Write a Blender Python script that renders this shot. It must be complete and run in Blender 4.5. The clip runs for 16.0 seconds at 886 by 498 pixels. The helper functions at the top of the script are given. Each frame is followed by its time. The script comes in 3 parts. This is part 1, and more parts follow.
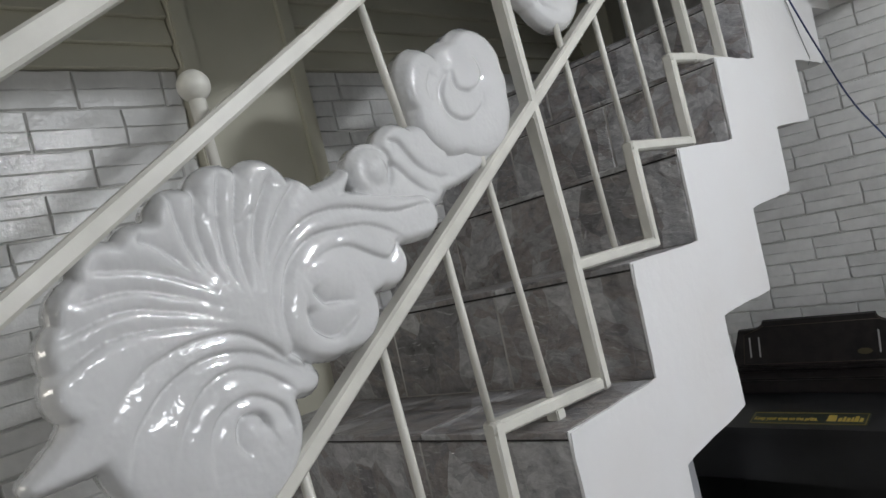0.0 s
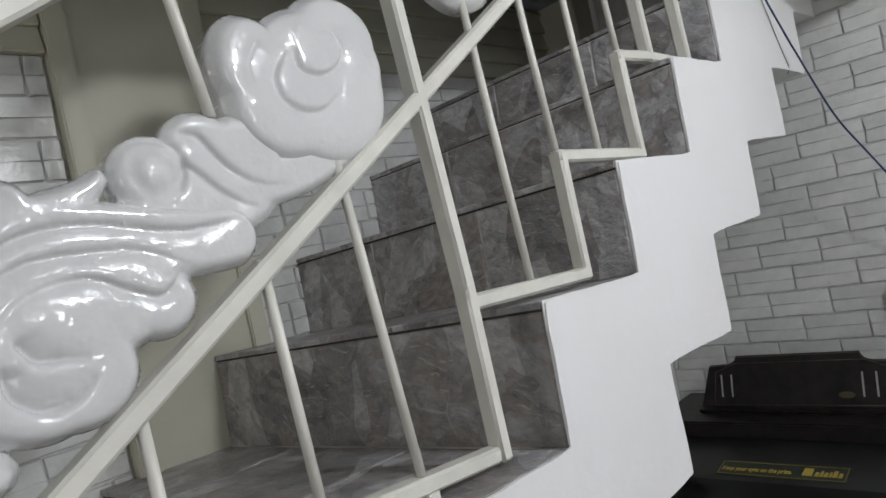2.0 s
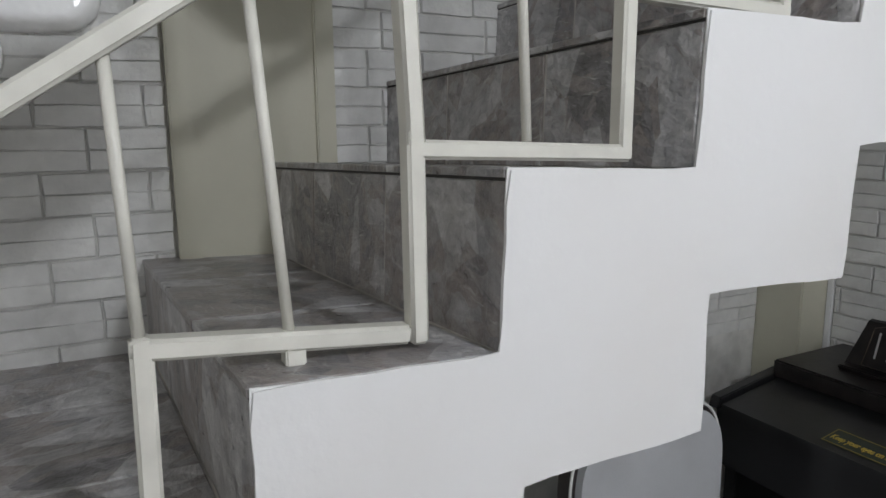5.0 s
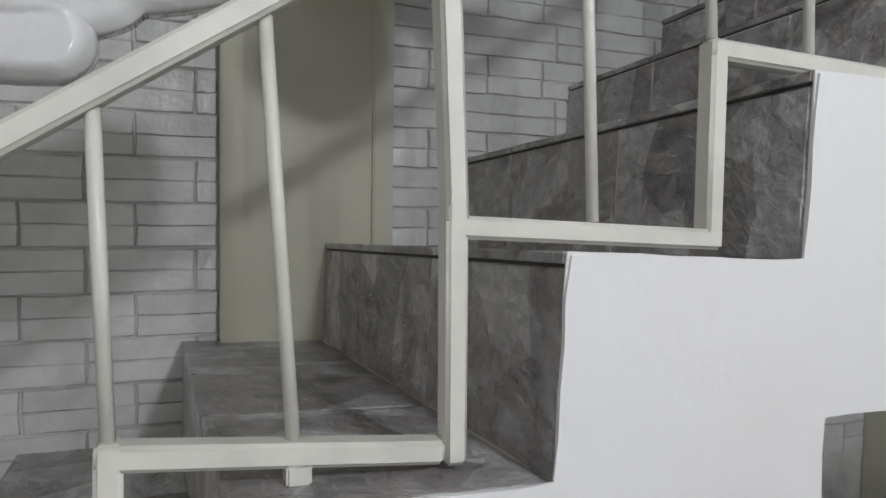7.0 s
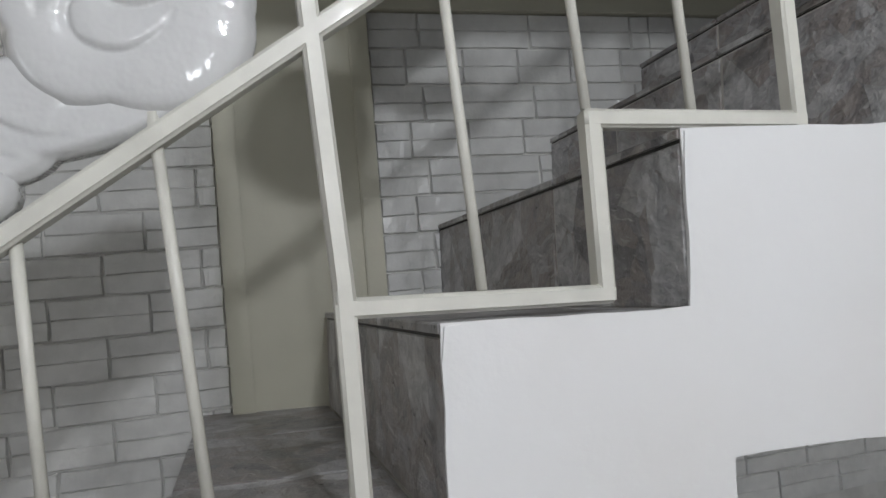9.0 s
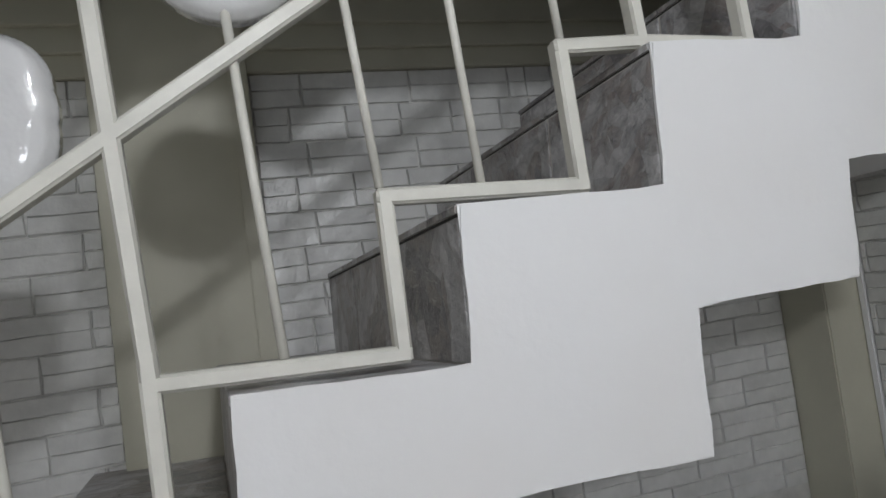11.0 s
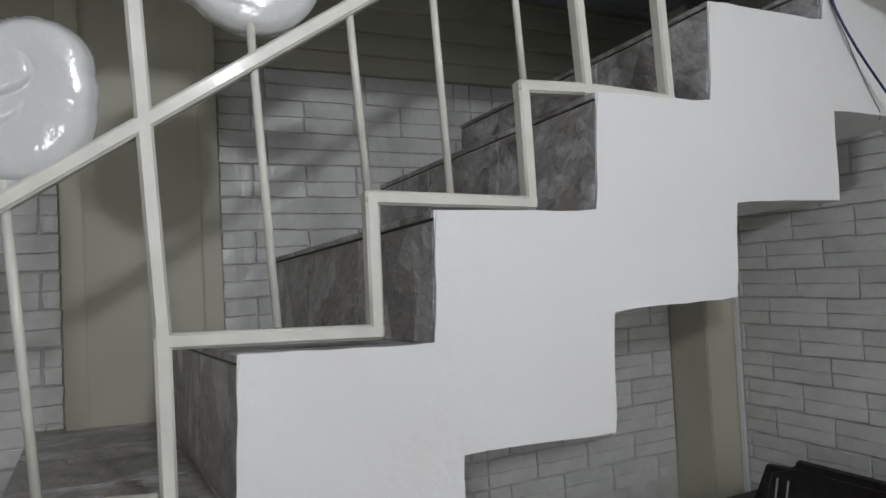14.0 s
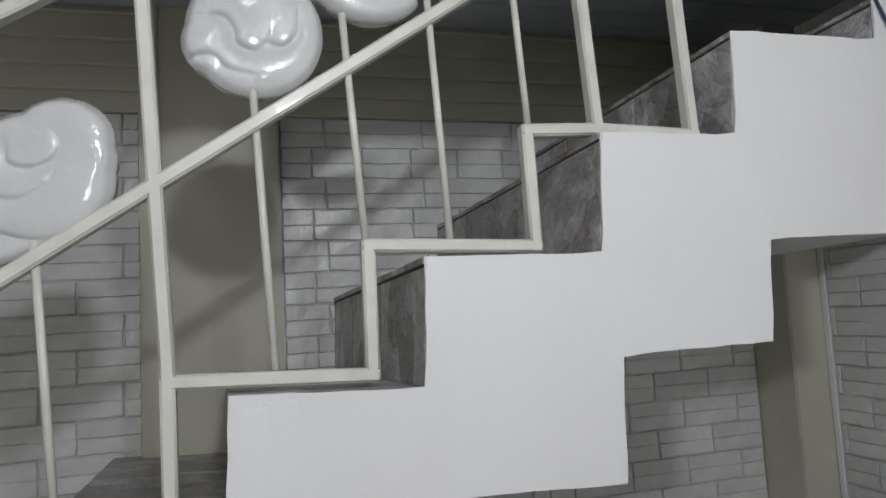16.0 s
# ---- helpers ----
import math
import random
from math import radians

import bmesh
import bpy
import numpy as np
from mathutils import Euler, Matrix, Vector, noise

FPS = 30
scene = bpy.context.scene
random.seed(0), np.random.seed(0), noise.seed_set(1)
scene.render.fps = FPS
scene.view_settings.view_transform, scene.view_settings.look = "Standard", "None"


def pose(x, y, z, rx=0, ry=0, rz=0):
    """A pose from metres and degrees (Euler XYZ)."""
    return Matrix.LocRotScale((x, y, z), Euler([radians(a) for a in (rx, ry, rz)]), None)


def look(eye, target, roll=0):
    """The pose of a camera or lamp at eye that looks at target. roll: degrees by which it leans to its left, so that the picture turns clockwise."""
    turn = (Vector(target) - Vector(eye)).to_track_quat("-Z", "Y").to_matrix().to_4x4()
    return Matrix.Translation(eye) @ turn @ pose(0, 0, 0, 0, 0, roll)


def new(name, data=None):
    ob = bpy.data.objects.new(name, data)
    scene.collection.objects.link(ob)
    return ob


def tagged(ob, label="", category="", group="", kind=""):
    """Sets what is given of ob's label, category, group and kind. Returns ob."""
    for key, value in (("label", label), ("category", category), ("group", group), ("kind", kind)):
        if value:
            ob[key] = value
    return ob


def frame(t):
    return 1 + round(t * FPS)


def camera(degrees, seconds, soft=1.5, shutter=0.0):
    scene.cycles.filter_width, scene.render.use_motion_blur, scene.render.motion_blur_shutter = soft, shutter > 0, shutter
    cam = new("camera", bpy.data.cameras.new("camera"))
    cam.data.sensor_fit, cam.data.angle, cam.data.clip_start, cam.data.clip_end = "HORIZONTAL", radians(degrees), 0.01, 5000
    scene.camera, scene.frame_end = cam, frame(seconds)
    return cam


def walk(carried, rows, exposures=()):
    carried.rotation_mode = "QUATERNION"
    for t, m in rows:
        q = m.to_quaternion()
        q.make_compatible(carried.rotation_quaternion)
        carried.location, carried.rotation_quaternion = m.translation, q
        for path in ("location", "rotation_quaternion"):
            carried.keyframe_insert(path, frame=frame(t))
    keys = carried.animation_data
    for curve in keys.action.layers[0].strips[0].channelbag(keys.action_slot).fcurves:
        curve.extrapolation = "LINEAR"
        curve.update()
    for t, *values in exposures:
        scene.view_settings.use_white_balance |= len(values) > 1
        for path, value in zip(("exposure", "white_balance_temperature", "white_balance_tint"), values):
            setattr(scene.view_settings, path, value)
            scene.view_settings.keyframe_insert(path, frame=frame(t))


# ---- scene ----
cam = camera(66.3, 16.0)
PATH = [
    (0, (-0.982, -0.56, 1.593), (0.442, 0.844, 1.558), -13.8),
    (0.5, (-0.9, -0.534, 1.575), (0.556, 0.836, 1.531), -13.2),
    (1, (-0.799, -0.517, 1.571), (0.692, 0.816, 1.548), -11.6),
    (1.5, (-0.752, -0.514, 1.569), (0.747, 0.81, 1.527), -11.4),
    (2, (-0.703, -0.522, 1.572), (0.737, 0.866, 1.572), -12.3),
    (2.5, (-0.609, -0.568, 1.566), (0.72, 0.921, 1.686), -9.8),
    (3, (-0.539, -0.612, 1.561), (0.644, 1.001, 1.605), -9.1),
    (3.5, (-0.491, -0.644, 1.53), (0.596, 1.028, 1.387), -6.8),
    (5.8, (-0.329, -0.513, 1.508), (0.454, 1.296, 1.169), 3.1),
    (6, (-0.325, -0.502, 1.501), (0.45, 1.316, 1.2), 4.3),
    (6.5, (-0.303, -0.485, 1.505), (0.467, 1.354, 1.355), 3.9),
    (7, (-0.291, -0.476, 1.506), (0.421, 1.391, 1.414), 0.8),
    (7.5, (-0.266, -0.484, 1.511), (0.415, 1.397, 1.482), -1.2),
    (8, (-0.218, -0.524, 1.522), (0.38, 1.384, 1.525), -2.1),
    (10.3, (-0.036, -0.679, 1.557), (0.432, 1.264, 1.642), -6.1),
    (10.5, (-0.01, -0.698, 1.563), (0.468, 1.243, 1.639), -6.5),
    (11, (0.012, -0.716, 1.562), (0.618, 1.187, 1.666), -7.6),
    (11.5, (0.059, -0.737, 1.568), (0.881, 1.081, 1.71), -8.1),
    (12, (0.081, -0.761, 1.567), (1.004, 1.008, 1.713), -8.8),
    (12.5, (0.04, -0.777, 1.564), (0.95, 0.999, 1.705), -7.9),
    (13, (-0.026, -0.792, 1.558), (0.907, 0.977, 1.611), -5.5),
    (13.5, (-0.095, -0.816, 1.559), (0.815, 0.964, 1.628), -3.4),
    (14, (-0.126, -0.826, 1.564), (0.745, 0.973, 1.635), -2.8),
    (14.5, (-0.116, -0.84, 1.57), (0.753, 0.957, 1.682), -1.7),
    (15, (-0.069, -0.873, 1.577), (0.683, 0.974, 1.731), -1.9),
    (15.5, (0.0, -0.897, 1.579), (0.668, 0.979, 1.767), -1.7),
    (16, (0.039, -0.912, 1.573), (0.569, 1.007, 1.755), -3.0),
]
walk(cam, [(t, look(eye, target, roll)) for t, eye, target, roll in PATH],
     [(0, 0.06), (1.5, 0.16), (3.5, 0.12), (6, 0.12), (6.5, 0.12), (8, 0.10), (10.5, -0.10), (11.5, -0.18), (13, -0.26), (14.5, -0.18), (16, -0.12)])


# ---- light ----
world = bpy.data.worlds.new("world")
scene.world = world
world.use_nodes = True
world.node_tree.nodes["Background"].inputs[0].default_value = (0.75, 0.85, 1.0, 1)
world.node_tree.nodes["Background"].inputs[1].default_value = 0.05


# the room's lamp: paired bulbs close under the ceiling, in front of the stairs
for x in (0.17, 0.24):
    point_light = bpy.data.lights.new("point_light", "POINT")
    point_light.energy, point_light.shadow_soft_size, point_light.color = 22.0, 0.035, (0.915, 0.95, 1.0)
    new("point_light", point_light).location = (x, -1.45, 2.30)
# soft fill added deeper in the room; no second lamp is known there
point_light = bpy.data.lights.new("point_light", "POINT")
point_light.energy, point_light.shadow_soft_size, point_light.color = 34.0, 0.28, (0.905, 0.935, 0.985)
new("point_light", point_light).location = (0.2, -4.2, 2.05)
# unseen warm fill added left of the stairs, for risers and rail sides
foot = bpy.data.lights.new("stair_foot_fill", "POINT")
foot.energy, foot.shadow_soft_size, foot.color = 10.0, 0.20, (1.0, 0.95, 0.87)
new("stair_foot_fill", foot).location = (-2.3, 0.55, 1.95)
# cool fill added before the room's west wall, which has no window
west_fill = bpy.data.lights.new("west_fill_light", "AREA")
west_fill.shape, west_fill.size, west_fill.size_y, west_fill.energy, west_fill.color = "RECTANGLE", 1.6, 1.2, 13.0, (0.87, 0.93, 1.0)
new("west_fill_light", west_fill).matrix_world = look((-4.3, -2.9, 1.35), (1.6, -1.0, 1.5))


# ---- materials ----
def material(name, colour, rough=0.5, metal=0.0, spread=0.08, scale=6.0, bump=0.15, fine=60.0, tint=None, coat=0.0, per_object=0.0):
    """A painted or plain surface: two scales of colour variation and a fine relief."""
    m = bpy.data.materials.new(name)
    m.use_nodes = True
    nt = m.node_tree
    b = nt.nodes["Principled BSDF"]
    b.inputs["Roughness"].default_value = rough
    b.inputs["Metallic"].default_value = metal
    b.inputs["Coat Weight"].default_value = coat
    b.inputs["Coat Roughness"].default_value = 0.05
    co = nt.nodes.new("ShaderNodeTexCoord")
    n1 = nt.nodes.new("ShaderNodeTexNoise")
    n1.inputs["Scale"].default_value, n1.inputs["Detail"].default_value = scale, 5
    n2 = nt.nodes.new("ShaderNodeTexNoise")
    n2.inputs["Scale"].default_value, n2.inputs["Detail"].default_value = fine, 4
    for n in (n1, n2):
        nt.links.new(co.outputs["Object"], n.inputs["Vector"])
    mix = nt.nodes.new("ShaderNodeMix")
    mix.data_type = "RGBA"
    dark = tint or tuple(c * (1 - spread * 2.2) for c in colour)
    mix.inputs[6].default_value, mix.inputs[7].default_value = (*dark, 1), (*[min(1, c * (1 + spread * 0.4)) for c in colour], 1)
    ramp = nt.nodes.new("ShaderNodeMapRange")
    ramp.inputs[1].default_value, ramp.inputs[2].default_value = 0.3, 0.6
    nt.links.new(n1.outputs[0], ramp.inputs[0])
    nt.links.new(ramp.outputs[0], mix.inputs[0])
    out = mix.outputs[2]
    if per_object:
        info = nt.nodes.new("ShaderNodeObjectInfo")
        hsv = nt.nodes.new("ShaderNodeHueSaturation")
        rng = nt.nodes.new("ShaderNodeMapRange")
        rng.inputs[3].default_value, rng.inputs[4].default_value = 1 - per_object, 1 + per_object * 0.6
        nt.links.new(info.outputs["Random"], rng.inputs[0])
        nt.links.new(rng.outputs[0], hsv.inputs["Value"])
        nt.links.new(out, hsv.inputs["Color"])
        out = hsv.outputs[0]
    nt.links.new(out, b.inputs["Base Color"])
    if bump:
        bp = nt.nodes.new("ShaderNodeBump")
        bp.inputs["Strength"].default_value, bp.inputs["Distance"].default_value = bump, 0.004
        nt.links.new(n2.outputs[0], bp.inputs["Height"])
        nt.links.new(bp.outputs[0], b.inputs["Normal"])
        nt.links.new(bp.outputs[0], b.inputs["Coat Normal"])
    return m


def slate_material(name):
    """Slate-look tile: large straight-edged flags of grey, blue-grey and brown, with slanting cleft ridges whose crests are worn pale."""
    m = bpy.data.materials.new(name)
    m.use_nodes = True
    nt = m.node_tree
    L = nt.links.new

    def node(kind, **values):
        n = nt.nodes.new(kind)
        for key, value in values.items():
            n.inputs[key].default_value = value
        return n

    def span(source, a, b, c=0.0, d=1.0):
        n = nt.nodes.new("ShaderNodeMapRange")
        for k, value in zip((1, 2, 3, 4), (a, b, c, d)):
            n.inputs[k].default_value = value
        L(source, n.inputs[0])
        return n.outputs[0]

    def maths(op, a, b):
        n = nt.nodes.new("ShaderNodeMath")
        n.operation = op
        for k, v in enumerate((a, b)):
            if isinstance(v, (int, float)):
                n.inputs[k].default_value = v
            else:
                L(v, n.inputs[k])
        return n.outputs[0]

    def vector(op, a, b, c=None):
        n = nt.nodes.new("ShaderNodeVectorMath")
        n.operation = op
        for k, v in enumerate((a, b, c)):
            if isinstance(v, tuple):
                n.inputs[k].default_value = v
            elif v is not None:
                L(v, n.inputs[k])
        return n.outputs[0]

    b = nt.nodes["Principled BSDF"]
    co = nt.nodes.new("ShaderNodeTexCoord")
    info = nt.nodes.new("ShaderNodeObjectInfo")
    xyz = nt.nodes.new("ShaderNodeSeparateXYZ")
    L(co.outputs["Object"], xyz.inputs[0])
    # the tile's own plane: along the step, and up the riser or across the tread
    flat = nt.nodes.new("ShaderNodeCombineXYZ")
    L(maths("ADD", xyz.outputs[1], maths("MULTIPLY", info.outputs["Random"], 7.3)), flat.inputs[0])
    L(maths("ADD", maths("ADD", xyz.outputs[0], xyz.outputs[2]), maths("MULTIPLY", info.outputs["Random"], 13.1)), flat.inputs[1])
    place = flat.outputs[0]
    warp = node("ShaderNodeTexNoise", Scale=11.0, Detail=4.0)
    L(place, warp.inputs["Vector"])
    bent = vector("MULTIPLY_ADD", warp.outputs["Color"], (0.018, 0.018, 0.0), place)
    long = vector("MULTIPLY", bent, (1.25, 0.8, 1.0))
    flag = node("ShaderNodeTexVoronoi", Scale=10.5)
    edge = node("ShaderNodeTexVoronoi", Scale=10.5)
    edge.feature = "DISTANCE_TO_EDGE"
    L(long, flag.inputs["Vector"])
    L(long, edge.inputs["Vector"])
    sep = nt.nodes.new("ShaderNodeSeparateColor")
    L(flag.outputs["Color"], sep.inputs[0])
    # crumpled cleft facets and short slanting scratches
    turn = nt.nodes.new("ShaderNodeVectorRotate")
    turn.rotation_type = "Z_AXIS"
    L(vector("MULTIPLY_ADD", warp.outputs["Color"], (0.05, 0.05, 0.0), place), turn.inputs["Vector"])
    L(span(info.outputs["Random"], 0.0, 1.0, -1.1, 0.5), turn.inputs["Angle"])
    facet = node("ShaderNodeTexVoronoi", Scale=1.0)
    L(vector("MULTIPLY", turn.outputs[0], (30.0, 44.0, 1.0)), facet.inputs["Vector"])
    facet_tone = nt.nodes.new("ShaderNodeSeparateColor")
    L(facet.outputs["Color"], facet_tone.inputs[0])
    grain = node("ShaderNodeTexNoise", Scale=1.0, Detail=5.0, Roughness=0.62)
    L(vector("MULTIPLY", turn.outputs[0], (48.0, 60.0, 1.0)), grain.inputs["Vector"])
    scratch = node("ShaderNodeTexNoise", Scale=1.0, Detail=2.0, Roughness=0.5)
    L(vector("MULTIPLY", turn.outputs[0], (34.0, 170.0, 1.0)), scratch.inputs["Vector"])
    band = node("ShaderNodeTexNoise", Scale=1.0, Detail=3.0)
    L(vector("MULTIPLY", turn.outputs[0], (9.0, 19.0, 1.0)), band.inputs["Vector"])
    cloud = node("ShaderNodeTexNoise", Scale=6.0, Detail=4.0)
    L(place, cloud.inputs["Vector"])
    fine = node("ShaderNodeTexNoise", Scale=150.0, Detail=3.0)
    L(place, fine.inputs["Vector"])
    ramp = nt.nodes.new("ShaderNodeValToRGB")
    e = ramp.color_ramp.elements
    e[0].position, e[0].color = 0.0, (0.115, 0.108, 0.108, 1)
    e[1].position, e[1].color = 1.0, (0.500, 0.492, 0.492, 1)
    e.new(0.28).color = (0.225, 0.219, 0.224, 1)
    e.new(0.48).color = (0.285, 0.254, 0.240, 1)
    e.new(0.70).color = (0.340, 0.334, 0.342, 1)
    tone = maths("ADD", maths("ADD", maths("MULTIPLY", sep.outputs[0], 0.62), maths("MULTIPLY", facet_tone.outputs[0], 0.34)), maths("ADD", maths("MULTIPLY", maths("SUBTRACT", band.outputs[0], 0.5), 0.9), maths("MULTIPLY", cloud.outputs[0], 0.25)))
    L(tone, ramp.inputs[0])
    shade = nt.nodes.new("ShaderNodeMix")
    shade.data_type, shade.blend_type = "RGBA", "OVERLAY"
    shade.inputs[0].default_value = 0.40
    L(ramp.outputs[0], shade.inputs[6])
    relief = maths("ADD", maths("MULTIPLY", grain.outputs[0], 0.8), maths("MULTIPLY", fine.outputs[0], 0.2))
    L(span(relief, 0.34, 0.64, 0.22, 0.86), shade.inputs[7])
    crest = maths("MULTIPLY", span(scratch.outputs[0], 0.60, 0.68), span(warp.outputs[0], 0.50, 0.58))
    vein = maths("MULTIPLY", span(edge.outputs["Distance"], 0.004, 0.018, 1.0, 0.0), span(band.outputs[0], 0.49, 0.56))
    pale = nt.nodes.new("ShaderNodeMix")
    pale.data_type = "RGBA"
    pale.inputs[7].default_value = (0.50, 0.49, 0.48, 1)
    L(maths("MULTIPLY", maths("MAXIMUM", crest, maths("MULTIPLY", vein, 0.75)), 0.8), pale.inputs[0])
    L(shade.outputs[2], pale.inputs[6])
    L(pale.outputs[2], b.inputs["Base Color"])
    L(span(grain.outputs[0], 0.3, 0.7, 0.26, 0.46), b.inputs["Roughness"])
    height = maths("ADD", maths("ADD", relief, maths("MULTIPLY", scratch.outputs[0], 0.12)), maths("ADD", maths("ADD", maths("MULTIPLY", sep.outputs[1], 0.9), maths("MULTIPLY", facet_tone.outputs[1], 0.7)), maths("MULTIPLY", band.outputs[0], 1.2)))
    bp = nt.nodes.new("ShaderNodeBump")
    bp.inputs["Strength"].default_value, bp.inputs["Distance"].default_value = 1.0, 0.006
    L(height, bp.inputs["Height"])
    L(bp.outputs[0], b.inputs["Normal"])
    return m


PLASTER = material("white_plaster", (0.80, 0.80, 0.80), 0.5, spread=0.03, tint=(0.79, 0.78, 0.77), scale=3.5, bump=0.25, fine=45)
BRICK = material("white_painted_brick", (0.70, 0.695, 0.675), 0.30, spread=0.08, scale=16, bump=0.5, fine=60, per_object=0.08, coat=0.30)
MORTAR = material("painted_mortar", (0.66, 0.65, 0.62), 0.5, spread=0.12, scale=12, bump=0.5, fine=70)
CREAM = material("cream_paint", (0.56, 0.54, 0.435), 0.5, spread=0.05, scale=3, bump=0.15, fine=40)
SIDING = material("cream_boards", (0.54, 0.52, 0.42), 0.5, spread=0.06, scale=4, bump=0.15, fine=50)
CEILING = material("blue_grey_boards", (0.54, 0.59, 0.64), 0.6, spread=0.06, scale=4, bump=0.15)
RAIL = material("cream_enamel", (0.72, 0.705, 0.64), 0.42, spread=0.05, scale=18, bump=0.08, fine=60, coat=0.12)
GLOSS = material("white_gloss_enamel", (0.68, 0.68, 0.68), 0.07, spread=0.02, scale=9, bump=0.18, fine=95, coat=1.0)
for n in GLOSS.node_tree.nodes:
    if n.type == "TEX_NOISE":
        n.inputs["Detail"].default_value = 1.0        # brush ripples, no grain
SLATE = slate_material("slate_tile")
GROUT = material("grey_grout", (0.64, 0.62, 0.59), 0.8, spread=0.2)
FLOOR = material("floor_tile", (0.44, 0.42, 0.39), 0.4, spread=0.15)
BLACK = material("black_lacquer", (0.012, 0.012, 0.013), 0.32, spread=0.3, scale=5, bump=0.05)
DESK = material("dark_brown_wood", (0.012, 0.009, 0.0085), 0.4, spread=0.4, scale=30, bump=0.1)
GOLD = material("gold_print", (0.50, 0.36, 0.06), 0.4, spread=0.1)
STEEL = material("bright_slot", (0.55, 0.55, 0.55), 0.35, metal=0.6)
# painted shade of the tread joints; also the finial's dark ring
EDGE_DARK = material("gap_shade_and_ring", (0.03, 0.028, 0.025), 0.6)
CABLE = material("blue_cable", (0.012, 0.028, 0.10), 0.45, spread=0.1)
GREYLINE = material("grey_line", (0.30, 0.30, 0.29), 0.5)


# ---- building helpers ----
def mesh_of(name, verts, faces, mat, smooth=False):
    me = bpy.data.meshes.new(name)
    me.from_pydata(verts, [], faces)
    me.materials.append(mat)
    bm = bmesh.new()
    bm.from_mesh(me)
    bmesh.ops.recalc_face_normals(bm, faces=bm.faces)
    bm.to_mesh(me)
    bm.free()
    if smooth:
        me.polygons.foreach_set("use_smooth", [True] * len(me.polygons))
    return me


def part(name, bm, mat, parent=None, label=""):
    """Links a bmesh as one mesh object under a thing or a part."""
    me = bpy.data.meshes.new(name)
    bmesh.ops.recalc_face_normals(bm, faces=bm.faces)
    bm.to_mesh(me)
    bm.free()
    me.materials.append(mat)
    ob = new(name, me)
    if parent:
        ob.parent = parent
    if label:
        ob["label"] = label
    return ob


def box(x0, x1, y0, y1, z0, z1, bevel=0.0, bm=None):
    bm = bm or bmesh.new()
    r = bmesh.ops.create_cube(bm, size=1)
    for v in r["verts"]:
        v.co = Vector(((x0 + x1) / 2 + v.co.x * (x1 - x0), (y0 + y1) / 2 + v.co.y * (y1 - y0), (z0 + z1) / 2 + v.co.z * (z1 - z0)))
    if bevel:
        edges = list({e for v in r["verts"] for e in v.link_edges})
        bmesh.ops.bevel(bm, geom=edges, offset=bevel, segments=2, affect="EDGES")
    return bm


def prism(profile, y0, y1, bevel=0.0):
    """An outline in x and z, extruded from y0 to y1."""
    bm = bmesh.new()
    a = [bm.verts.new((x, y0, z)) for x, z in profile]
    c = [bm.verts.new((x, y1, z)) for x, z in profile]
    n = len(profile)
    front = bm.faces.new(a)
    bm.faces.new(c[::-1])
    for i in range(n):
        bm.faces.new((a[i], c[i], c[(i + 1) % n], a[(i + 1) % n]))
    if bevel:
        bmesh.ops.bevel(bm, geom=list(front.edges), offset=bevel, segments=2, affect="EDGES")
    return bm


def bar(p, q, w, d, bevel=0.0035, bm=None):
    """A rectangular bar from p to q in the rail's plane: w across, d deep."""
    bm = bm or bmesh.new()
    p, q = Vector(p), Vector(q)
    along = (q - p).normalized()
    side = Vector((0, 1, 0)).cross(along).normalized()
    m = Matrix((along, side, Vector((0, 1, 0)))).transposed().to_4x4()
    m.translation = (p + q) / 2
    r = bmesh.ops.create_cube(bm, size=1, matrix=m @ Matrix.Diagonal(((q - p).length, w, d, 1)))
    rounded = bmesh.ops.bevel(bm, geom=list({e for v in r["verts"] for e in v.link_edges}), offset=bevel, segments=3, affect="EDGES")
    for f in rounded["faces"]:
        f.smooth = True
    return bm


def rod(p, q, r, bm=None, sides=12):
    bm = bm or bmesh.new()
    p, q = Vector(p), Vector(q)
    m = (q - p).to_track_quat("Z", "Y").to_matrix().to_4x4()
    m.translation = (p + q) / 2
    res = bmesh.ops.create_cone(bm, cap_ends=True, segments=sides, radius1=r, radius2=r, depth=(q - p).length, matrix=m)
    for v in res["verts"]:
        for f in v.link_faces:
            f.smooth = len(f.verts) == 4
    return bm


def tube(points, r, name, mat, parent=None):
    """A smooth cable through the points."""
    cu = bpy.data.curves.new(name, "CURVE")
    cu.dimensions, cu.bevel_depth, cu.bevel_resolution, cu.resolution_u = "3D", r, 3, 8
    s = cu.splines.new("NURBS")
    s.points.add(len(points) - 1)
    for k, p in zip(s.points, points):
        k.co = (*p, 1)
    s.use_endpoint_u, s.order_u = True, 3
    cu.materials.append(mat)
    dg = bpy.context.evaluated_depsgraph_get()
    tmp = new(name, cu)
    dg.update()
    me = bpy.data.meshes.new_from_object(tmp.evaluated_get(dg))
    bpy.data.objects.remove(tmp)
    ob = new(name, me)
    if parent:
        ob.parent = parent
    return ob


# ---- the room ----
YB, XR = 0.873, 1.629            # faces of the back wall and of the side wall
TOP, CEIL = 2.10, 2.37           # top of the brickwork; ceiling
RUN, RISE = 0.268, 0.185


def structure(name, bm, mat, label, category):
    return tagged(part(name, bm, mat), label, category, kind="structure")


